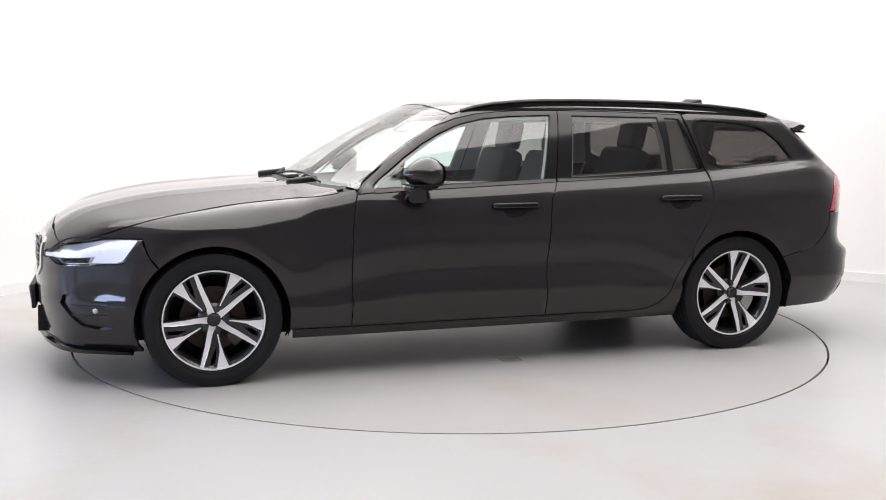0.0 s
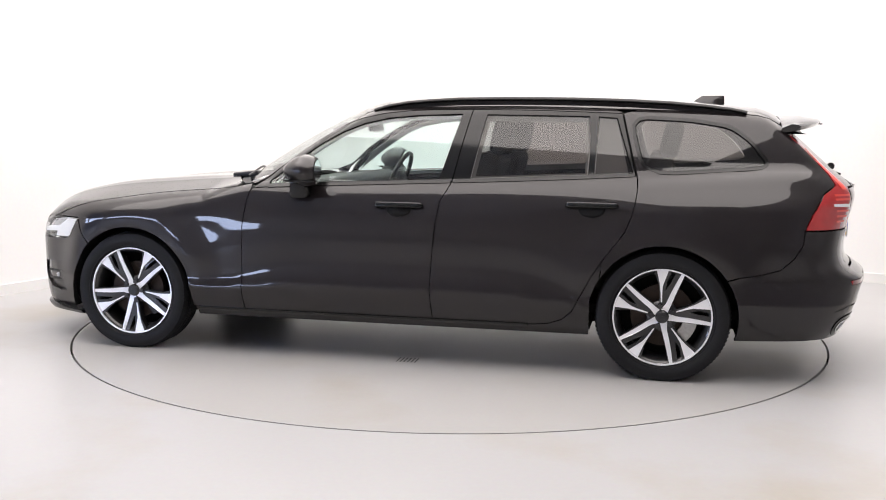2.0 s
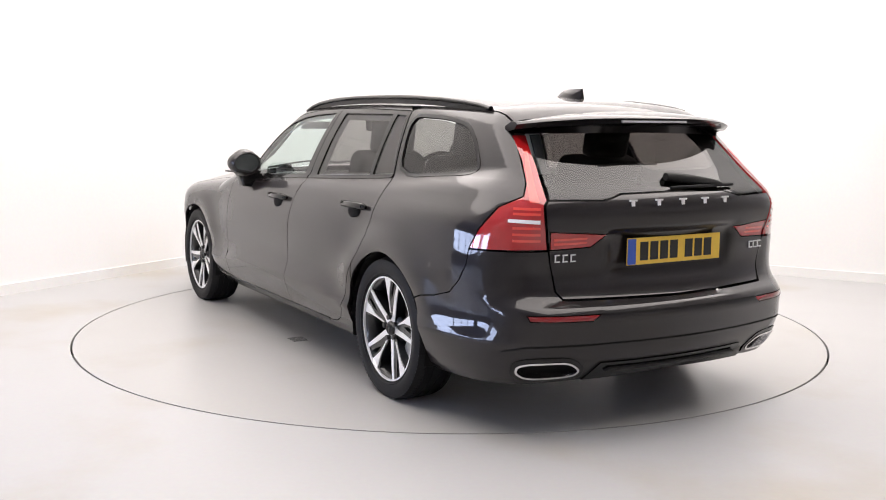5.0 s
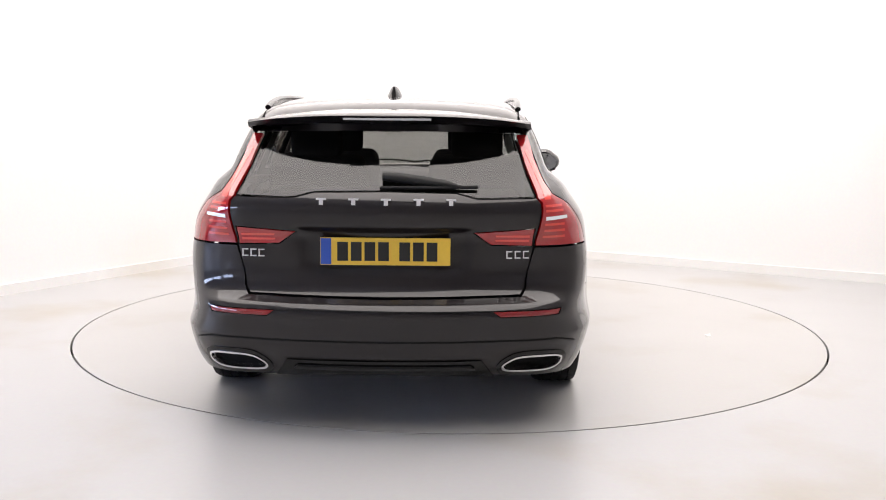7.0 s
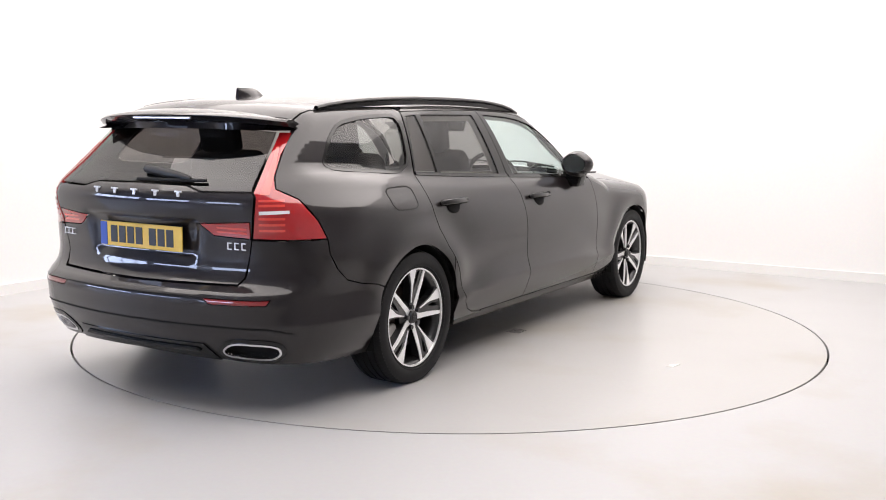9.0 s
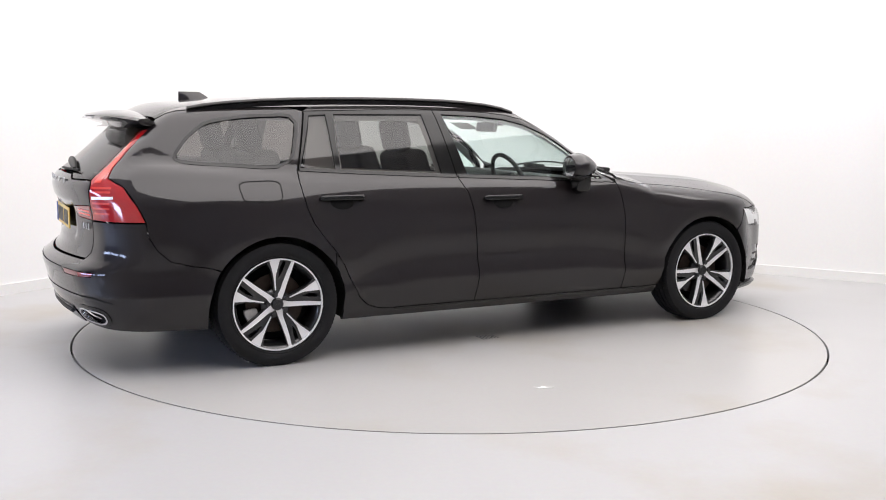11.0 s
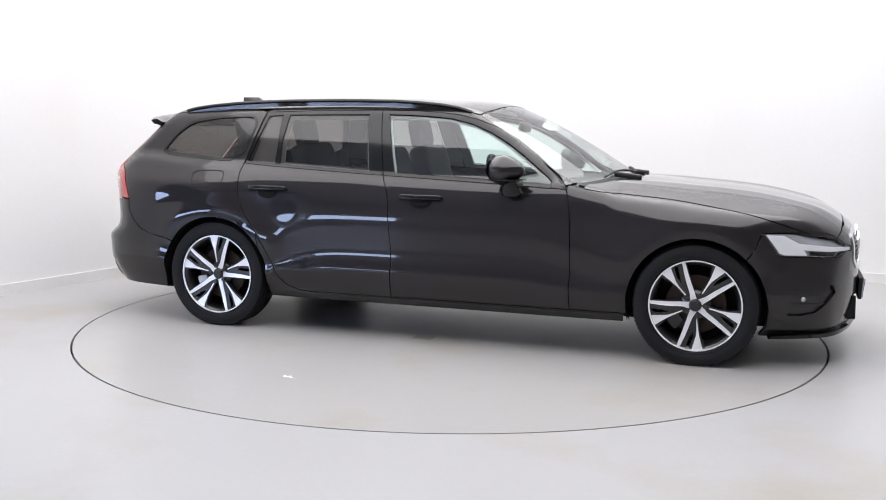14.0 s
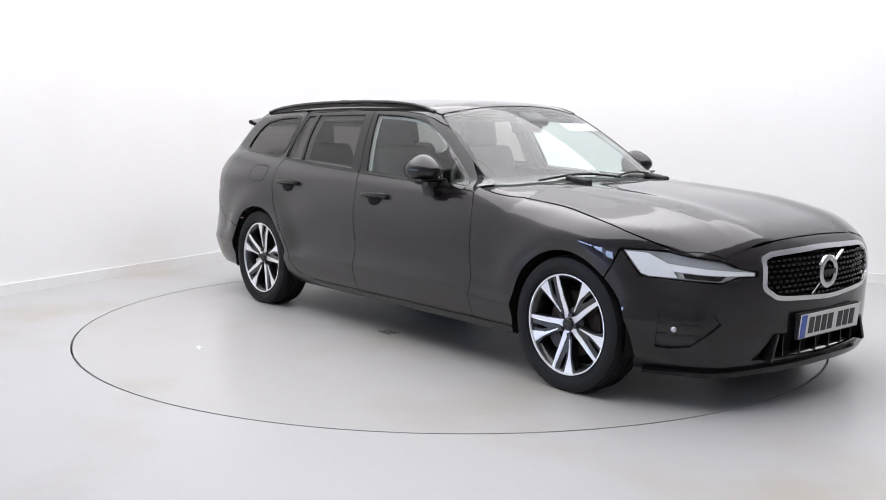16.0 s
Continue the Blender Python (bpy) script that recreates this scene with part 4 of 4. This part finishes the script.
for i, flip in ((0, False), (1, True)):
    door_handle(door_f[i], 0.040, 0.828, flip)
    door_handle(door_r[i], -0.945, 0.852, flip)


def mirror(i):
    s = -1 if i else 1
    bm = bmesh.new()
    bmesh.ops.create_uvsphere(bm, u_segments=28, v_segments=16, radius=1)
    for v0 in bm.verts:
        x, y, z = v0.co
        # flat towards the rear, rounded and tapered towards the front
        x = -0.55 - 0.05 * x if x < -0.55 else x
        k = 1 - 0.22 * max(0, x)
        sq = 0.5 * max(abs(y), abs(z)) ** 3
        v0.co = (x * 0.118, y * 0.093 * k * (1 + 0.3 * sq), z * 0.074 * k * (1 + 0.3 * sq))
    bmesh.ops.transform(bm, matrix=pose(0.535, s * 0.892, 1.006, 0, 0, s * 6), verts=bm.verts)
    shell = part("mirror_housing", bm, PAINT, door_f[i], "gloss black door mirror", True)
    arm = box_bm(0.10, 0.13, 0.10, None, 0.022, 3)
    for v0 in arm.verts:
        v0.co.x *= 0.8 if v0.co.z > 0 else 1.0
        v0.co.y *= 0.75 if v0.co.z < 0 else 1.1
    bmesh.ops.transform(arm, matrix=pose(0.575, s * 0.855, 0.912), verts=arm.verts)
    part("mirror_arm", arm, GLOSS, shell, "gloss black mirror foot", True)
    part("indicator_strip", box_bm(0.16, 0.165, 0.010, pose(0.555, s * 0.892, 0.956, 0, 0, s * 6), 0.004), GLOSS, shell)
    g = bmesh.new()
    bmesh.ops.create_circle(g, cap_ends=True, segments=24, radius=1)
    bmesh.ops.transform(g, matrix=pose(0.4655, s * 0.897, 1.008, 90, 0, 90 + s * 6) @ Matrix.Diagonal((0.078, 0.056, 1, 1)), verts=g.verts)
    part("mirror_glass", g, MIRROR, shell, "silvered mirror glass")


mirror(0)
mirror(1)

# roof rails, fin
for s in (1, -1):
    pts = [(0.25, 1.322), (0.17, 1.346), (0.06, 1.364), (-0.08, 1.376), (-0.21, 1.383), (-0.44, 1.387), (-0.66, 1.387), (-0.9, 1.384), (-1.1, 1.378), (-1.3, 1.368), (-1.48, 1.353), (-1.60, 1.338), (-1.68, 1.322)]
    ys = [0.600 - 0.05 * max(0, (-x - 1.0)) ** 1.5 for x, z in pts]
    r = part("roof_rail", tube_bm([(x, s * (y - 0.012), z) for (x, z), y in zip(pts, ys)], 0.013, 10, 0.85), GLOSS, car, "gloss black roof rail", True)
    web = bmesh.new()
    a = [web.verts.new((x, s * (y - 0.012), z)) for (x, z), y in zip(pts, ys)]
    b = [web.verts.new((x, s * (y - 0.012), z - 0.032)) for (x, z), y in zip(pts, ys)]
    for k in range(len(a) - 1):
        if (a[k].co - b[k].co).length > 1e-5 and (a[k + 1].co - b[k + 1].co).length > 1e-5:
            web.faces.new((a[k], a[k + 1], b[k + 1], b[k]))
    bmesh.ops.solidify(web, geom=web.faces[:], thickness=0.012)
    part("rail_base", web, PAINT, r)
fin = bmesh.new()
rows = []
for k in range(9):
    q = k / 8
    z = 1.352 + 0.070 * q
    front, back, wd = -1.405 - 0.075 * q ** 1.6, -1.60 + 0.004 * q, 0.036 * (1 - q) ** 0.7 + 0.011
    rows.append([fin.verts.new((front + (back - front) * t, s2 * wd * math.sin(math.pi * min(1, 0.15 + t * 0.8)) ** 0.7, z)) for s2, ts in ((1, (0, 0.2, 0.45, 0.7, 0.9, 1.0)), (-1, (1.0, 0.9, 0.7, 0.45, 0.2, 0))) for t in ts])
for p, q in zip(rows, rows[1:]):
    for k in range(12):
        fin.faces.new((p[k], p[(k + 1) % 12], q[(k + 1) % 12], q[k]))
fin.faces.new(rows[-1])
part("shark_fin_aerial", fin, PAINT, car, "gloss black shark fin aerial", True)

# number plates with plain bars for their characters
def plate(name, m, base, parent, label):
    pl = part(name, box_bm(0.52, 0.006, 0.111, m, 0.003), base, parent, label)
    part("plate_band", box_bm(0.042, 0.004, 0.105, m @ pose(-0.237, -0.004, 0), 0.001), BLUE, pl, "blue band")
    x = -0.192
    for k in range(7):
        if k == 4:
            x += 0.03
        part("plate_bar", box_bm(0.043, 0.003, 0.076, m @ pose(x + 0.0215, -0.0035, 0), 0.001), INK, pl, "dark character bar")
        x += 0.0545
    return pl


bay_x = float(project("tail", [(0, 0.742)])[0][0])
plate("rear_number_plate", pose(bay_x - 0.012, -0.003, 0.748, 0, 0, -90), YELLOW, tailgate, "yellow number plate with dark bars")
plate("front_number_plate", pose(2.422, 0, 0.372, 0, 0, 90) @ pose(0, 0, 0, 6), WHITE_PLATE, bumper_f, "white number plate with dark bars")
part("plate_holder", box_bm(0.53, 0.02, 0.12, pose(2.408, 0, 0.372, 0, 0, 90), 0.004), PLASTIC, bumper_f)

# chrome blocks across the tailgate, and model badges as bars
for k in range(5):
    y = 0.250 - 0.1285 * k
    x = float(project("tail", [tail(-2.26, y, 0.948)])[0][0])
    part("badge_block", join_bm(box_bm(0.006, 0.040, 0.007, pose(x - 0.003, y, 0.958), 0.001), box_bm(0.006, 0.016, 0.026, pose(x - 0.003, y, 0.948), 0.001)), SILVER, tailgate, "chrome badge block")
for y0, n, wd in ((0.568, 3, 0.026), (-0.500, 3, 0.024)):
    for k in range(n):
        y = y0 - k * 0.034
        x = float(project("tail", [tail(-2.23, y, 0.733)])[0][0])
        part("badge_bar", join_bm(box_bm(0.004, wd, 0.005, pose(x - 0.002, y, 0.747), 0.001), box_bm(0.004, wd, 0.005, pose(x - 0.002, y, 0.721), 0.001), box_bm(0.004, 0.005, 0.03, pose(x - 0.002, y + 0.009, 0.734), 0.001)), SILVER, tailgate, "small chrome badge bar")

# rear wiper on the glass
gx = lambda y, z: float(project("tail", [tail(-2.18, y, z)])[0][0])
wb = tube_bm([(gx(y, z) - 0.022, y, z) for y, z in ((0.01, 1.045), (-0.05, 1.04), (-0.14, 1.03), (-0.24, 1.018), (-0.29, 1.01))], [0.018, 0.021, 0.02, 0.016, 0.008], 10, 1.0)
wiper = part("rear_wiper", wb, PLASTIC, tailgate, "black rear wiper arm", True)
part("wiper_blade", tube_bm([(gx(y, 1.002) - 0.012, y, 1.002 - (0.02 + y) * 0.01) for y in (0.02, -0.1, -0.2, -0.3, -0.37)], 0.007, 8), RUBBER, wiper)

# tail lamp pieces: light bars and pale strip
for s in (1, -1):
    fl = (lambda p: p) if s > 0 else other
    tl = [o for o in bpy.data.objects if o.name.startswith("tail_lamp")][0 if s > 0 else 1]
    for z0 in (0.80, 0.825, 0.85, 0.905, 0.925):
        strip = [Q(-2.20, 0.668, z0), Q(-2.12, 0.748, z0), Q(-2.12, 0.748, z0 + 0.010), Q(-2.20, 0.668, z0 + 0.010)]
        panel("light_bar", "tail", fl(strip), RED_BAR, tl, gap=0, raise_by=0.0012, depth=0.001, step=0.02)
    strip = [Q(-2.20, 0.670, 0.872), Q(-2.11, 0.765, 0.877), Q(-2.11, 0.765, 0.890), Q(-2.20, 0.670, 0.887)]
    panel("reversing_strip", "tail", fl(strip), LAMP_WHITE, tl, gap=0, raise_by=0.0015, depth=0.001, step=0.02, label="pale reversing lamp strip")
    strip = [Q(-2.19, 0.668, 0.955), Q(-2.16, 0.695, 0.955), Q(-1.985, 0.605, 1.15), Q(-1.995, 0.595, 1.15)]
    panel("light_bar", "tail", fl(strip), RED_BAR, tl, gap=0, raise_by=0.0012, depth=0.001, step=0.02)
    for z0 in (0.785, 0.803):
        strip = [Q(-2.2, 0.60, z0), Q(-2.235, 0.46, z0 + 0.004), Q(-2.235, 0.455, z0 + 0.012), Q(-2.2, 0.60, z0 + 0.010)]
        panel("light_bar", "tail", fl(strip), RED_BAR, tailgate, gap=0, raise_by=0.0015, depth=0.001, step=0.02)
    # exhaust finishers
    panel("exhaust_trim", "tail", fl(ring_of(EXH, 0.004)), CHROME, bumper_r, holes=[inset(dense(fl(EXH), 0.03), 0.004)], gap=0, raise_by=0.007, depth=0.03, step=0.02, label="chrome exhaust surround")
    panel("exhaust_recess", "tail", fl(ring_of(EXH, 0.01)), DARK, bumper_r, gap=0, raise_by=-0.035, depth=0.002)
    panel("exhaust_bezel", "tail", fl(ring_of(EXH, 0.022)), GLOSS, bumper_r, holes=[ring_of(fl(EXH), 0.004)], gap=0, raise_by=0.004, depth=0.01, step=0.02, label="gloss black exhaust bezel")
DIFF = [Q(-2.24, 0.0, 0.312), Q(-2.22, 0.38, 0.312), Q(-2.22, 0.43, 0.262), Q(-2.2, 0.45, 0.236), Q(-2.24, 0.0, 0.25)]
panel("diffuser", "tail", over(DIFF), GLOSS, bumper_r, gap=0, raise_by=0.006, depth=0.012, label="gloss black lower diffuser")
panel("diffuser_lip", "tail", over([Q(-2.24, 0.0, 0.290), Q(-2.22, 0.34, 0.290), Q(-2.22, 0.36, 0.278), Q(-2.24, 0.0, 0.278)]), PLASTIC, bumper_r, gap=0, raise_by=0.016, depth=0.014)
# thin dark strips laid on the bumper draw its shadow lines
panel("bumper_shadow_line", "tail", over([Q(-2.3, 0.0, 0.398), Q(-2.18, 0.70, 0.398), Q(-2.10, 0.77, 0.375), Q(-2.10, 0.77, 0.369), Q(-2.18, 0.70, 0.391), Q(-2.3, 0.0, 0.391)]), DARK, bumper_r, gap=0, raise_by=0.0012, depth=0.001)
panel("bumper_shadow_line", "tail", over([Q(-2.3, 0.0, 0.523), Q(-2.24, 0.40, 0.523), Q(-2.24, 0.40, 0.519), Q(-2.3, 0.0, 0.519)]), DARK, bumper_r, gap=0, raise_by=0.0012, depth=0.001)
FUEL = rounded([(-1.265, 0.960), (-1.495, 0.955), (-1.475, 0.848), (-1.268, 0.848)], 2, 0.16)
panel("fuel_flap_joint", "side", FUEL, DARK, quarter[1], mirror=True, holes=[inset(dense(FUEL), 0.005)], gap=0, raise_by=0.0008, depth=0.001, step=0.02, label="thin joint of fuel flap")

# nose pieces
for s in (1, -1):
    fl = (lambda p: p) if s > 0 else other
    hl = panel("headlamp", "nose", fl(HEAD), LAMP_GREY, car, gap=0.002, raise_by=-0.03, depth=0.01, step=0.02, label="clear headlamp with white light bars")
    rear_blade = [N(1.90, 0.85, 0.711), N(2.0, 0.81, 0.706), N(2.09, 0.775, 0.660), N(2.13, 0.76, 0.597), N(2.02, 0.825, 0.601), N(1.985, 0.838, 0.612)]
    panel("light_bar", "nose", fl(rear_blade), LAMP_WHITE, hl, gap=0.002, raise_by=-0.007, depth=0.014, step=0.02, label="white daytime running light")
    bar = [N(2.08, 0.78, 0.662), N(2.2, 0.66, 0.644), N(2.305, 0.478, 0.627), N(2.305, 0.478, 0.612), N(2.2, 0.66, 0.617), N(2.08, 0.78, 0.630)]
    panel("light_bar", "nose", fl(bar), LAMP_WHITE, hl, gap=0, raise_by=-0.005, depth=0.014, step=0.02, label="white daytime running light")
    low_box = [N(2.14, 0.75, 0.620), N(2.25, 0.59, 0.612), N(2.24, 0.62, 0.590), N(2.15, 0.745, 0.596)]
    panel("reflector", "nose", fl(low_box), GLOSS, hl, gap=0, raise_by=-0.022, depth=0.004, step=0.02)
    cover = panel("lens_cover", "nose", fl(HEAD), LENS, hl, gap=0.002, raise_by=-0.002, depth=0.002, step=0.02, label="clear lamp cover")
    cover.visible_shadow = False
    panel("fog_recess", "nose", fl(FOG), PAINT, bumper_f, gap=-0.002, raise_by=-0.014, depth=0.002, step=0.025)
    for z0 in (0.352, 0.40):
        barp = [N(2.05, 0.81, z0), N(2.15, 0.70, z0 - 0.004), N(2.19, 0.65, z0 - 0.006), N(2.19, 0.65, z0 - 0.016), N(2.05, 0.81, z0 - 0.012)]
        panel("fog_bar", "nose", fl(barp), PLASTIC, bumper_f, gap=0, raise_by=-0.010, depth=0.012, step=0.02)
    fp = project("nose", [N(2.11, 0.75, 0.372)])[0] * (1, s, 1)
    fb = bmesh.new()
    bmesh.ops.create_uvsphere(fb, u_segments=16, v_segments=10, radius=0.015)
    bmesh.ops.translate(fb, vec=Vector(fp) + Vector((-0.014, -0.012 * s, 0)), verts=fb.verts)
    part("fog_lamp", fb, LAMP_GREY, bumper_f, "small round fog lamp", True)
panel("grille_back", "nose", GRILLE, DARK, bumper_f, gap=-0.004, raise_by=-0.045, depth=0.002)
gr = panel("grille_surround", "nose", ring_of(GRILLE, 0.019), CHROME, bumper_f, holes=[inset(dense(GRILLE, 0.03), 0.002)], gap=0, raise_by=0.006, depth=0.02, step=0.02, label="satin chrome grille frame")
cells = bmesh.new()
inner = inset(dense(GRILLE, 0.03), 0.006)
spots = [(0.021 * (i + (0.5 if j % 2 else 0)) * 1.55, 0.508 + 0.0235 * j) for j in range(9) for i in range(-16, 17)]
spots = [q for q, ok in zip(spots, within(np.array(spots), inner)) if ok]
for q3, n3 in zip(project("nose", spots), gradient(project("nose", spots))):
    xv = Vector((-n3[1], n3[0], 0)).normalized()
    nv = Vector(n3)
    zv = nv.cross(xv)
    base = Vector(q3) - nv * 0.020
    vs = [cells.verts.new(base + xv * a * 0.0145 + zv * b * 0.0075 + nv * c) for c, k in ((0, 1), (0.012, 0.7)) for a, b in ((-k, -k), (k, -k), (k, k), (-k, k))]
    for i in ((4, 5, 6, 7), (0, 1, 5, 4), (1, 2, 6, 5), (2, 3, 7, 6), (3, 0, 4, 7)):
        cells.faces.new([vs[j] for j in i])
part("grille_mesh", cells, GLOSS, gr, "black grille mesh")
for z0 in [0.508 + 0.0235 * j for j in range(9)]:
    span = 0.40 if 0.54 < z0 < 0.68 else 0.33
    strip = [N(2.33, span, z0 - 0.003), N(2.40, 0, z0 - 0.003), N(2.33, -span, z0 - 0.003), N(2.33, -span, z0 + 0.003), N(2.40, 0, z0 + 0.003), N(2.33, span, z0 + 0.003)]
    panel("grille_bar", "nose", strip, GLOSS, gr, gap=0, raise_by=-0.020, depth=0.006, step=0.05)
em = pose(2.395, 0, 0.598, 0, 0, -90)
part("emblem_ring", lathe_bm([(0.050, -0.006), (0.050, 0.006), (0.056, 0.011), (0.071, 0.011), (0.077, 0.006), (0.077, -0.006)], 40, em, True), CHROME, gr, "chrome ring emblem", True)
part("emblem_bar", box_bm(0.108, 0.008, 0.024, em @ pose(0, 0.008, 0), 0.002), GLOSS, gr, "dark emblem bar")
for s in (-1, 1):
    part("emblem_slash", box_bm(0.012, 0.009, 0.095, pose(2.393, s * 0.090, 0.598 + s * 0.062, -s * s * 55, 0, 0), 0.001), CHROME, gr, "slanting chrome bar")
panel("intake_back", "nose", INTAKE, DARK, bumper_f, gap=-0.004, raise_by=-0.05, depth=0.002)
for y in (-0.3, -0.18, -0.06, 0.06, 0.18, 0.3):
    part("intake_fin", box_bm(0.05, 0.006, 0.10, pose(2.365 - 0.25 * y * y, y, 0.285), 0.001), GLOSS, bumper_f)
for s in (1, -1):
    part("intake_post", box_bm(0.06, 0.02, 0.13, pose(2.352, s * 0.385, 0.285, s * 22, 0, 0), 0.004), GLOSS, bumper_f)
# box added to hide the bright floor and keep the intake dark
part("intake_blocker", box_bm(0.16, 0.98, 0.20, pose(2.19, 0, 0.29), 0.01), DARK, bumper_f, "dark box added behind the intake opening")
LIP = [N(2.39, 0.0, 0.215), N(2.32, 0.42, 0.205), N(2.2, 0.64, 0.192), N(2.06, 0.78, 0.185), N(2.0, 0.82, 0.183), N(2.0, 0.82, 0.165), N(2.06, 0.78, 0.165), N(2.2, 0.64, 0.17), N(2.32, 0.42, 0.18), N(2.39, 0.0, 0.187)]
panel("front_lip", "nose", over(LIP), GLOSS, bumper_f, gap=0, raise_by=0.022, depth=0.03, label="gloss black splitter lip")

# front wipers on the cowl
for y0, y1, x0, x1 in ((-0.50, 0.02, 1.02, 1.135), (-0.02, 0.56, 1.135, 1.0)):
    z = lambda x, y: float(project("top", [(x, abs(y))])[0][2])
    pts = [(x0 + (x1 - x0) * k / 6 - 0.02 * math.sin(math.pi * k / 6), y0 + (y1 - y0) * k / 6) for k in range(7)]
    part("front_wiper", tube_bm([(x, y, z(x, y) + 0.012) for x, y in pts], 0.006, 8), PLASTIC, car, "black wiper blade and arm", True)
part("wiper_spindle", box_bm(0.16, 0.05, 0.03, pose(1.12, -0.30, 0.962, 0, 6, 0), 0.012, 3), PLASTIC, car)
part("wiper_spindle", box_bm(0.16, 0.05, 0.03, pose(1.07, 0.42, 0.955, 0, 6, 0), 0.012, 3), PLASTIC, car)


# cabin ------------------------------------------------------------------
def seat(x, y, wd, front=True):
    s = new("seat")
    s.parent = car
    s.location = (x, y, 0)
    tagged(s, "charcoal upholstered car seat with headrest")
    part("cushion", box_bm(0.50, wd, 0.16, pose(0.18, 0, 0.50, 0, -6, 0), 0.05, 4), FABRIC, s, "", True)
    back = box_bm(0.14, wd, 0.62, None, 0.05, 4)
    for v0 in back.verts:
        v0.co.y *= 1 - 0.22 * max(0, v0.co.z / 0.31) ** 2
    bmesh.ops.transform(back, matrix=pose(-0.17, 0, 0.80, 0, -17, 0), verts=back.verts)
    part("backrest", back, FABRIC, s, "", True)
    part("headrest", box_bm(0.10, 0.25, 0.19, pose(-0.30, 0, 1.185, 0, -12, 0), 0.045, 4), FABRIC, s, "", True)
    for d in (-0.05, 0.05):
        part("headrest_post", tube_bm([(-0.26, d, 1.03), (-0.285, d, 1.14)], 0.006, 8), CHROME, s)


for y in (0.37, -0.37):
    seat(-0.12, y, 0.50)
    seat(-1.02, y * 1.05, 0.55)
part("dashboard", box_bm(0.50, 1.36, 0.26, pose(0.72, 0, 0.80, 0, 6, 0), 0.06, 4), PLASTIC, car, "charcoal dashboard", True)
part("console", box_bm(0.9, 0.22, 0.30, pose(0.15, 0, 0.50), 0.04, 3), PLASTIC, car, "", True)
part("load_cover", box_bm(0.75, 1.15, 0.03, pose(-1.62, 0, 0.93), 0.01), FABRIC, car, "charcoal load cover")
part("cabin_floor", box_bm(3.0, 1.4, 0.05, pose(-0.55, 0, 0.32)), DARK, car)
sw = pose(0.38, -0.37, 0.90, 0, 0, -90) @ pose(0, 0, 0, 24)
wheel_rim = lathe_bm([(0.178 + 0.014 * math.cos(a), 0.014 * math.sin(a)) for a in [2 * math.pi * k / 10 for k in range(10)]], 40, sw, True)
steer = part("steering_wheel", wheel_rim, PLASTIC, car, "black steering wheel", True)
part("steering_hub", join_bm(box_bm(0.14, 0.05, 0.12, sw, 0.03, 3), box_bm(0.34, 0.02, 0.035, sw, 0.008), box_bm(0.035, 0.02, 0.18, sw @ pose(0, 0, -0.09), 0.008)), PLASTIC, steer, "", True)
part("rear_view_mirror", box_bm(0.03, 0.24, 0.065, pose(0.42, 0, 1.235, 0, 10, 0), 0.015, 3), PLASTIC, car, "", True)
part("sensor_pod", box_bm(0.12, 0.16, 0.05, pose(0.47, 0, 1.285, 0, 24, 0), 0.02, 3), PLASTIC, car, "", True)
sp = project("top", [(0.47, 0.42)])[0]
part("paper_notice", box_bm(0.10, 0.26, 0.002, pose(0.47, 0.40, float(sp[2]) - 0.035, 0, 27, 0)), PAPER, car, "white paper notice behind the windscreen")



def motions():
    """The turntable carries the car round at an even pace."""
    turns = [(0.5 * k, 90.07 - 15.529 * (0.5 * k - 7)) for k in range(33)]
    walk(turntable, [(t, pose(0, 0, 0, 0, 0, a)) for t, a in turns])
    walk(car, [(t, pose(0, 0, 0, 0, 0, a) @ pose(-0.0135, 0.263, 0)) for t, a in turns])


motions()
